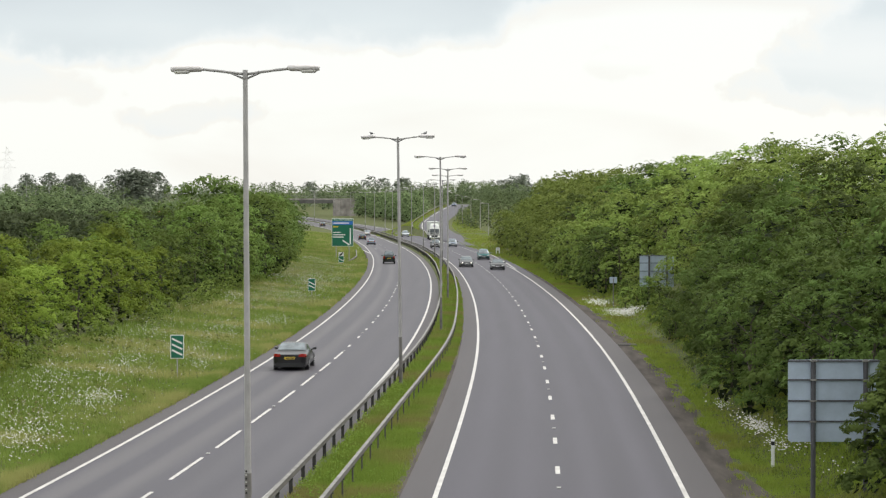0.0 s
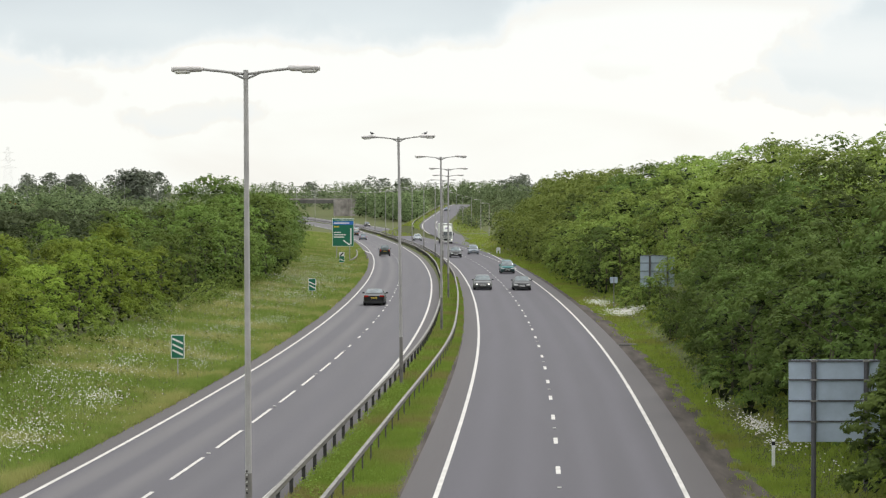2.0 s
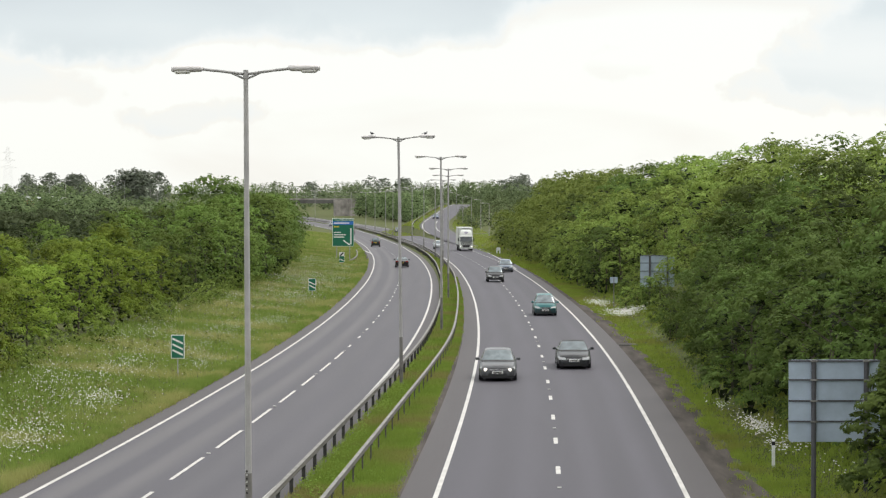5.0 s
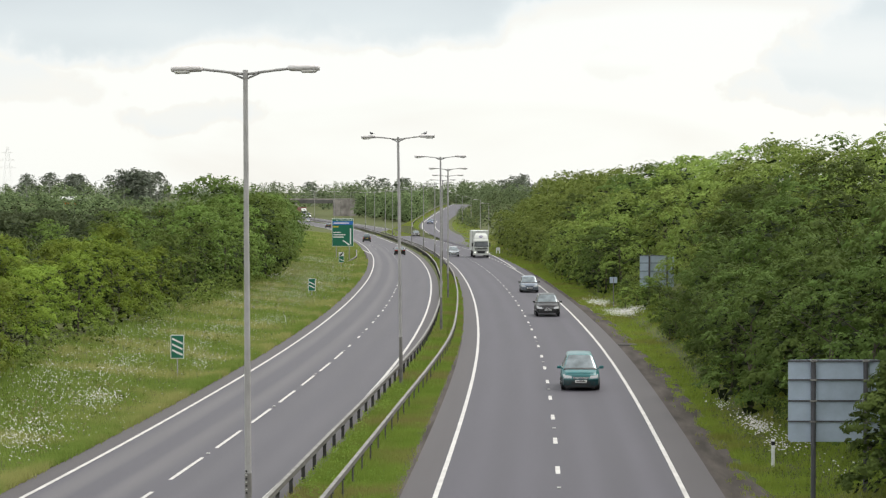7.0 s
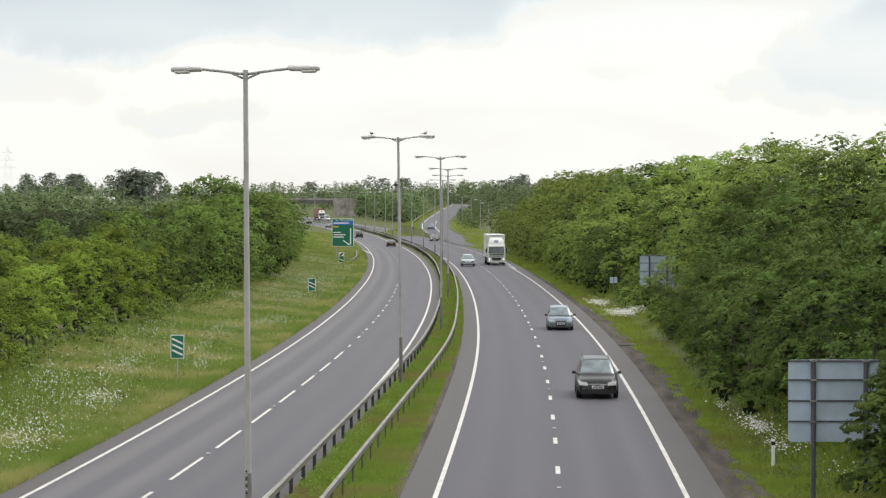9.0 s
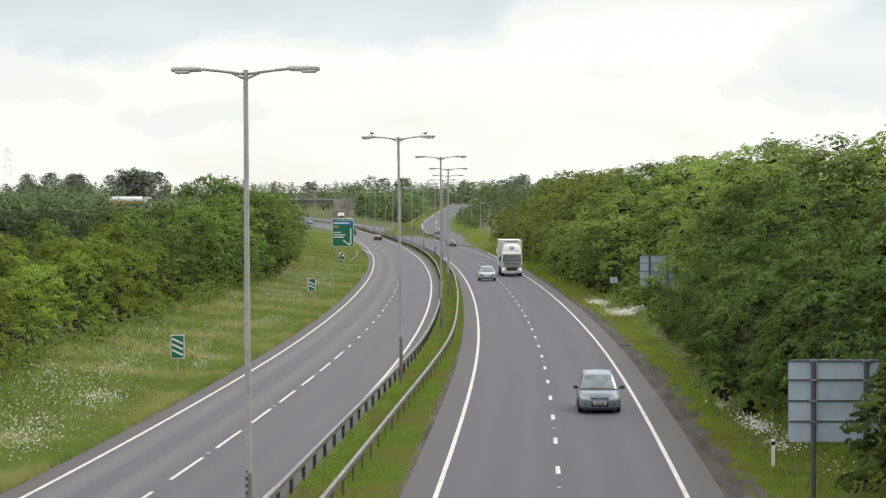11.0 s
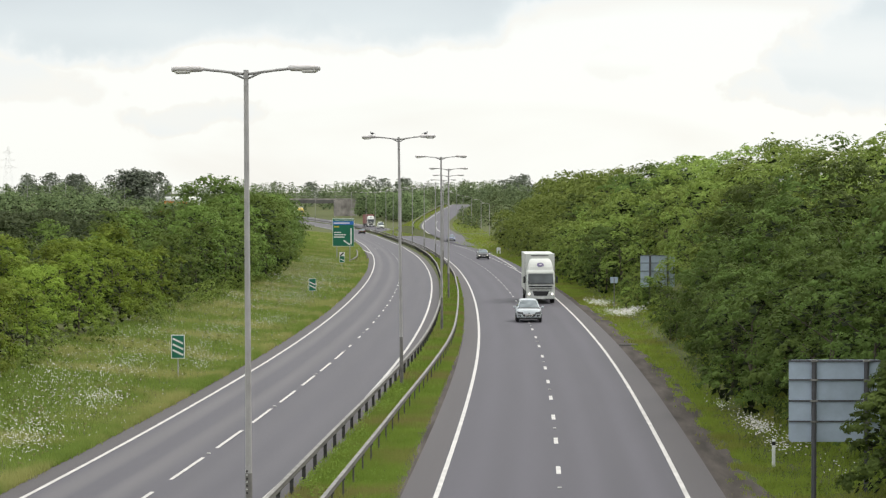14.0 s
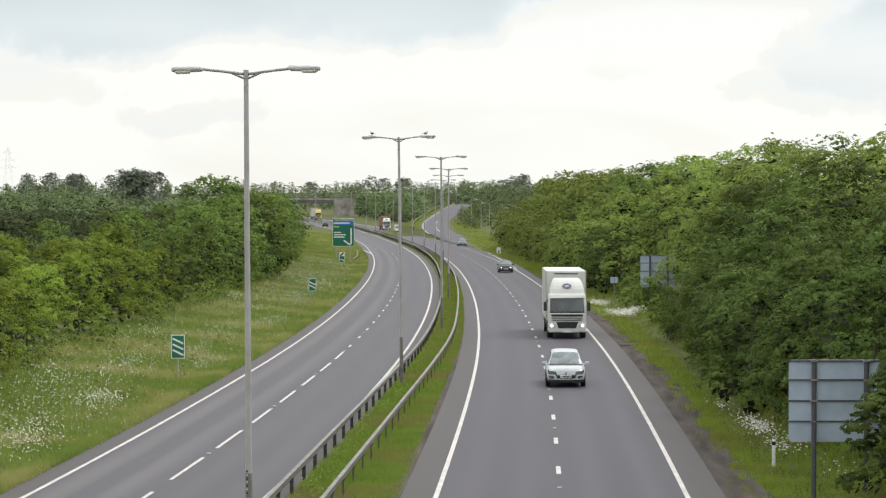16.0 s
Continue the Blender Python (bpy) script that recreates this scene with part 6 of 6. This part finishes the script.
def build_tanker():
    root = tagged(new("tanker"), "orange and white fuel tanker lorry on the far road", "lorry", "traffic")
    bm = bmesh.new()
    rings = []
    for y, r in ((3.4, 0.7), (3.3, 1.05), (-5.6, 1.05), (-5.75, 0.7)):
        rings.append([(1.2 * r / 1.05 * math.cos(a), y, 2.35 + r * math.sin(a)) for a in np.linspace(0, 2 * math.pi, 20, endpoint=False)])
    loft(bm, rings)
    part("tank", bm, WHITE_BOX, root, smooth=True)
    for s in (-1, 1):
        bm = bmesh.new()
        loft(bm, [[(s * 1.2, 3.3, 1.25), (s * 1.2, -5.7, 1.25), (s * 1.24, -5.7, 2.15), (s * 1.24, 1.0, 1.9)], [(s * 1.1, 3.3, 1.25), (s * 1.1, -5.7, 1.25), (s * 1.1, -5.7, 2.15), (s * 1.1, 1.0, 1.9)]])
        part("stripe", bm, ORANGE, root)
    bm = bmesh.new()
    box(bm, 0, 4.9, 1.9, 2.4, 2.0, 2.5, 0.15)
    cab = part("cab", bm, WHITE_BOX, root)
    bm = bmesh.new()
    box(bm, 0, 5.6, 2.3, 2.44, 0.7, 0.8, 0.08)
    part("windscreen", bm, GLASS_DARK, cab)
    bm = bmesh.new()
    box(bm, 0, -0.5, 0.95, 1.0, 10.5, 0.4, 0.02)
    part("chassis", bm, BLACK_TRIM, root)
    for y in (4.6, 1.9, -3.2, -4.4):
        for s in (-1, 1):
            bm = bmesh.new()
            rod(bm, (s * 0.85, y, 0.5), (s * 1.2, y, 0.5), 0.5, 0.5, 18)
            part("wheel", bm, BLACK_RUBBER, root)
    return root


BADGE_PURPLE = material("badge_purple", (0.17, 0.14, 0.26), 0.5, var=0.3, scale=6)
WHITE_BOX = material("lorry_white", (0.60, 0.615, 0.585), 0.4, var=0.06, scale=0.8, fine=8)
RED_BOX = material("lorry_red", (0.24, 0.055, 0.045), 0.5, var=0.15, scale=0.8, fine=8)
YELLOW_CAB = material("lorry_yellow", (0.62, 0.48, 0.10), 0.4, var=0.1, scale=0.8)
SILVER, DARK_GREY = paint("silver", (0.235, 0.280, 0.345)), paint("dark_grey", (0.022, 0.024, 0.027))
BLACK, TEAL = paint("black", (0.012, 0.012, 0.014)), paint("teal", (0.018, 0.140, 0.148))
PALE, RED, BLUE = paint("pale_silver", (0.50, 0.54, 0.575)), paint("dark_red", (0.12, 0.02, 0.02)), paint("blue_grey", (0.10, 0.13, 0.22))

TRAFFIC = dict(
    grey_saloon=build_car("saloon", paint("mid_grey", (0.085, 0.088, 0.094)), length=4.6, width=1.80, height=1.45, lit=True, label="dark grey saloon car with its headlamps toward the bridge"),
    dark_saloon=build_car("coupe", DARK_GREY, length=4.4, width=1.76, height=1.38, roof=BLACK_TRIM, label="dark grey soft-top car driving toward the bridge"),
    teal_mpv=build_car("mpv", TEAL, length=4.1, width=1.74, height=1.62, bumper=paint("dark_teal", (0.010, 0.040, 0.045)), label="teal green compact people carrier"),
    silver_suv=build_car("mini", SILVER, length=4.0, width=1.71, height=1.56, bumper=paint("slate_bumper", (0.14, 0.165, 0.195)), label="silver compact car with a slate grey bumper"),
    black_suv=build_car("suv", BLACK, length=4.5, width=1.82, height=1.68, label="black off-road car driving toward the bridge"),
    pale_hatch=build_car("crossover", PALE, length=4.35, width=1.83, height=1.60, lamp=LAMP_GREY, label="pale silver hatchback overtaking the white lorry"),
    late_car=build_car("hatch", BLACK, length=4.2, width=1.76, height=1.50, lit=True, label="black hatchback behind the lorry"),
    blue_car=build_car("hatch", BLUE, length=4.1, width=1.74, height=1.46, far=True, label="blue-grey car coming down the slip road"),
    black_coupe=build_car("coupe", BLACK, length=4.5, width=1.80, height=1.36, label="black coupe seen from behind, driving away"),
    dark_4x4=build_car("suv", paint("dark_green", (0.018, 0.028, 0.024)), length=4.3, width=1.75, height=1.78, far=True, label="dark green boxy off-road car driving away"),
    far_silver=build_car("hatch", SILVER, length=4.2, width=1.74, height=1.45, far=True, label="silver car driving away in the distance"),
    far_dark=build_car("hatch", DARK_GREY, length=4.2, width=1.74, height=1.45, far=True, label="dark car driving away in the distance"),
    far_pale=build_car("hatch", PALE, length=4.2, width=1.74, height=1.45, far=True, label="pale car driving away in the distance"),
    far_grey=build_car("hatch", DARK_GREY, length=4.2, width=1.74, height=1.45, far=True, label="dark grey car nearing the far bridge"),
    white_van=build_car("van", WHITE_BOX, length=5.2, width=1.95, height=2.2, far=True, label="white panel van driving toward the bridge", name="van"),
    white_lorry=build_lorry(WHITE_BOX, WHITE_BOX, "white box lorry with a round badge over the cab"),
    red_lorry=build_lorry(WHITE_BOX, RED_BOX, "white lorry with a red trailer in the distance", 13.5, 4.1),
    yellow_lorry=build_lorry(YELLOW_CAB, WHITE_BOX, "yellow lorry with a pale trailer near the far bridge", 13.5, 4.1),
    fuel_tanker=build_tanker(),
)


# ---- what moves ----
def drive(thing, line, course, offset, toward=True, level=LEVEL, lane=None):
    """Key a vehicle along a line: course gives (seconds, distance); offset is metres right of the line, or pairs by distance."""
    t, d = np.array(course).T
    rows = []
    for s in np.arange(0, 16.01, 0.5):
        if s < t[0]:
            y = d[0] + (d[1] - d[0]) / (t[1] - t[0]) * (s - t[0])
        elif s > t[-1]:
            y = d[-1] + (d[-1] - d[-2]) / (t[-1] - t[-2]) * (s - t[-1])
        else:
            y = np.interp(s, t, d)
        o = offset if not isinstance(offset, (list, tuple)) else float(np.interp(y, *np.array(offset).T))
        y = max(min(y, 1240.0), -78.0)
        p, h = spot(line, y, o, level)
        rows.append((float(s), pose(p.x, p.y, p.z + 0.012, 0, 0, h + (180 if toward else 0))))
    walk(thing, rows)


def steady(speed, t0, d0):
    """A constant pace: d0 metres away at t0, speed in metres a second, positive when going away."""
    return [(0.0, d0 - speed * t0), (16.0, d0 + speed * (16 - t0))]


def motions():
    T = TRAFFIC
    drive(T["grey_saloon"], INBOUND, [(0, 305.5), (2, 225.5), (4.2, 140), (6.3, 63.5), (7, 38)], [(60, -2.30), (150, -2.5), (225, -2.45), (303, -2.1)])
    drive(T["dark_saloon"], INBOUND, [(0, 292.5), (2, 224.5), (4.2, 147.5), (6.3, 72.6), (7, 48)], [(70, 1.6), (150, 1.42), (225, 1.40), (300, 1.52)])
    drive(T["teal_mpv"], INBOUND, [(0, 344.5), (2, 277.5), (4, 208.5), (7, 105.3), (8, 70.8), (8.5, 55.3), (9, 40)], [(84, 1.53), (105, 1.45), (207, 1.58), (277, 2.0), (350, 2.1)])
    drive(T["silver_suv"], INBOUND, [(0, 446), (4, 315), (9, 154.5), (11.5, 79), (12, 63.5), (12.5, 47)], [(70, 1.92), (217, 1.94), (315, 2.12), (380, 2.3)])
    drive(T["black_suv"], INBOUND, [(0, 432), (4, 285), (7, 173), (9.2, 94)], [(95, 2.1), (172, 1.75), (197, 0.9), (285, -1.6), (440, -1.8)])
    drive(T["pale_hatch"], INBOUND, [(0, 577), (7, 364), (9, 308.5), (12.5, 207.6), (14, 164.6), (16, 107.3)], [(108, 0.78), (164, 0.02), (207, -0.93), (309, -1.82), (450, -1.7), (520, -1.1)])
    drive(T["late_car"], INBOUND, [(0, 838), (3.5, 713), (7, 585), (9, 511), (11.5, 434), (12.5, 400), (14, 347.5), (16, 281.5)], [(280, 1.93), (400, 2.1), (510, 2.4), (600, 1.9)])
    drive(T["white_lorry"], INBOUND, [(0, 533.5), (2, 483.5), (4, 435.5), (7, 361.5), (9, 317.5), (12.5, 235), (14, 198.5), (16, 148.5)], [(150, 1.95), (235, 1.9), (320, 2.3), (440, 2.4), (485, 3.2), (530, 3.6)])
    drive(T["red_lorry"], INBOUND, [(7, 936), (9, 886), (12.5, 798), (16, 711)], 1.75)
    drive(T["white_van"], INBOUND, [(7, 918), (9, 866), (13, 755), (14, 725), (16, 658)], 1.75)
    drive(T["yellow_lorry"], INBOUND, [(14.5, 935), (16, 897)], 1.75)
    drive(T["blue_car"], SLIP, [(0, 830), (7, 652), (9, 604), (12.5, 534), (14, 502), (16, 451)], [(450, -1.5), (500, -1.3), (560, -1.5), (604, -1.45)], level=SLIP_LEVEL)
    drive(T["black_coupe"], OUTBOUND, [(0, 117.8), (2, 191.5), (4, 268.0), (9, 449), (12.5, 578), (16, 706)], [(118, -1.56), (191, -1.08), (268, -0.15), (350, 0.8), (375, 1.1), (450, 1.6)], False)
    drive(T["dark_4x4"], OUTBOUND, [(0, 322), (2, 368.6), (4, 418), (7, 503), (16, 760)], [(300, -1.0), (340, -1.6)], False)
    drive(T["far_silver"], OUTBOUND, steady(31.0, 0, 467), -1.75, False)
    drive(T["far_dark"], OUTBOUND, steady(31.0, 0, 530), -1.75, False)
    drive(T["far_pale"], OUTBOUND, steady(34.0, 0, 600), 1.75, False)
    drive(T["far_grey"], OUTBOUND, steady(30.0, 3.5, 870), -1.75, False)
    rows = []
    for s in np.arange(0, 16.01, 0.5):
        px = float(np.interp(s, (0, 9, 11.3, 12, 12.5, 13, 14, 16), (-30, 166, 240, 264, 276, 292, 325, 400)))
        rows.append((float(s), pose((px - 784) / 4000 * 650, 650, 7.1, 0, 0, -90)))
    walk(T["fuel_tanker"], rows)


motions()
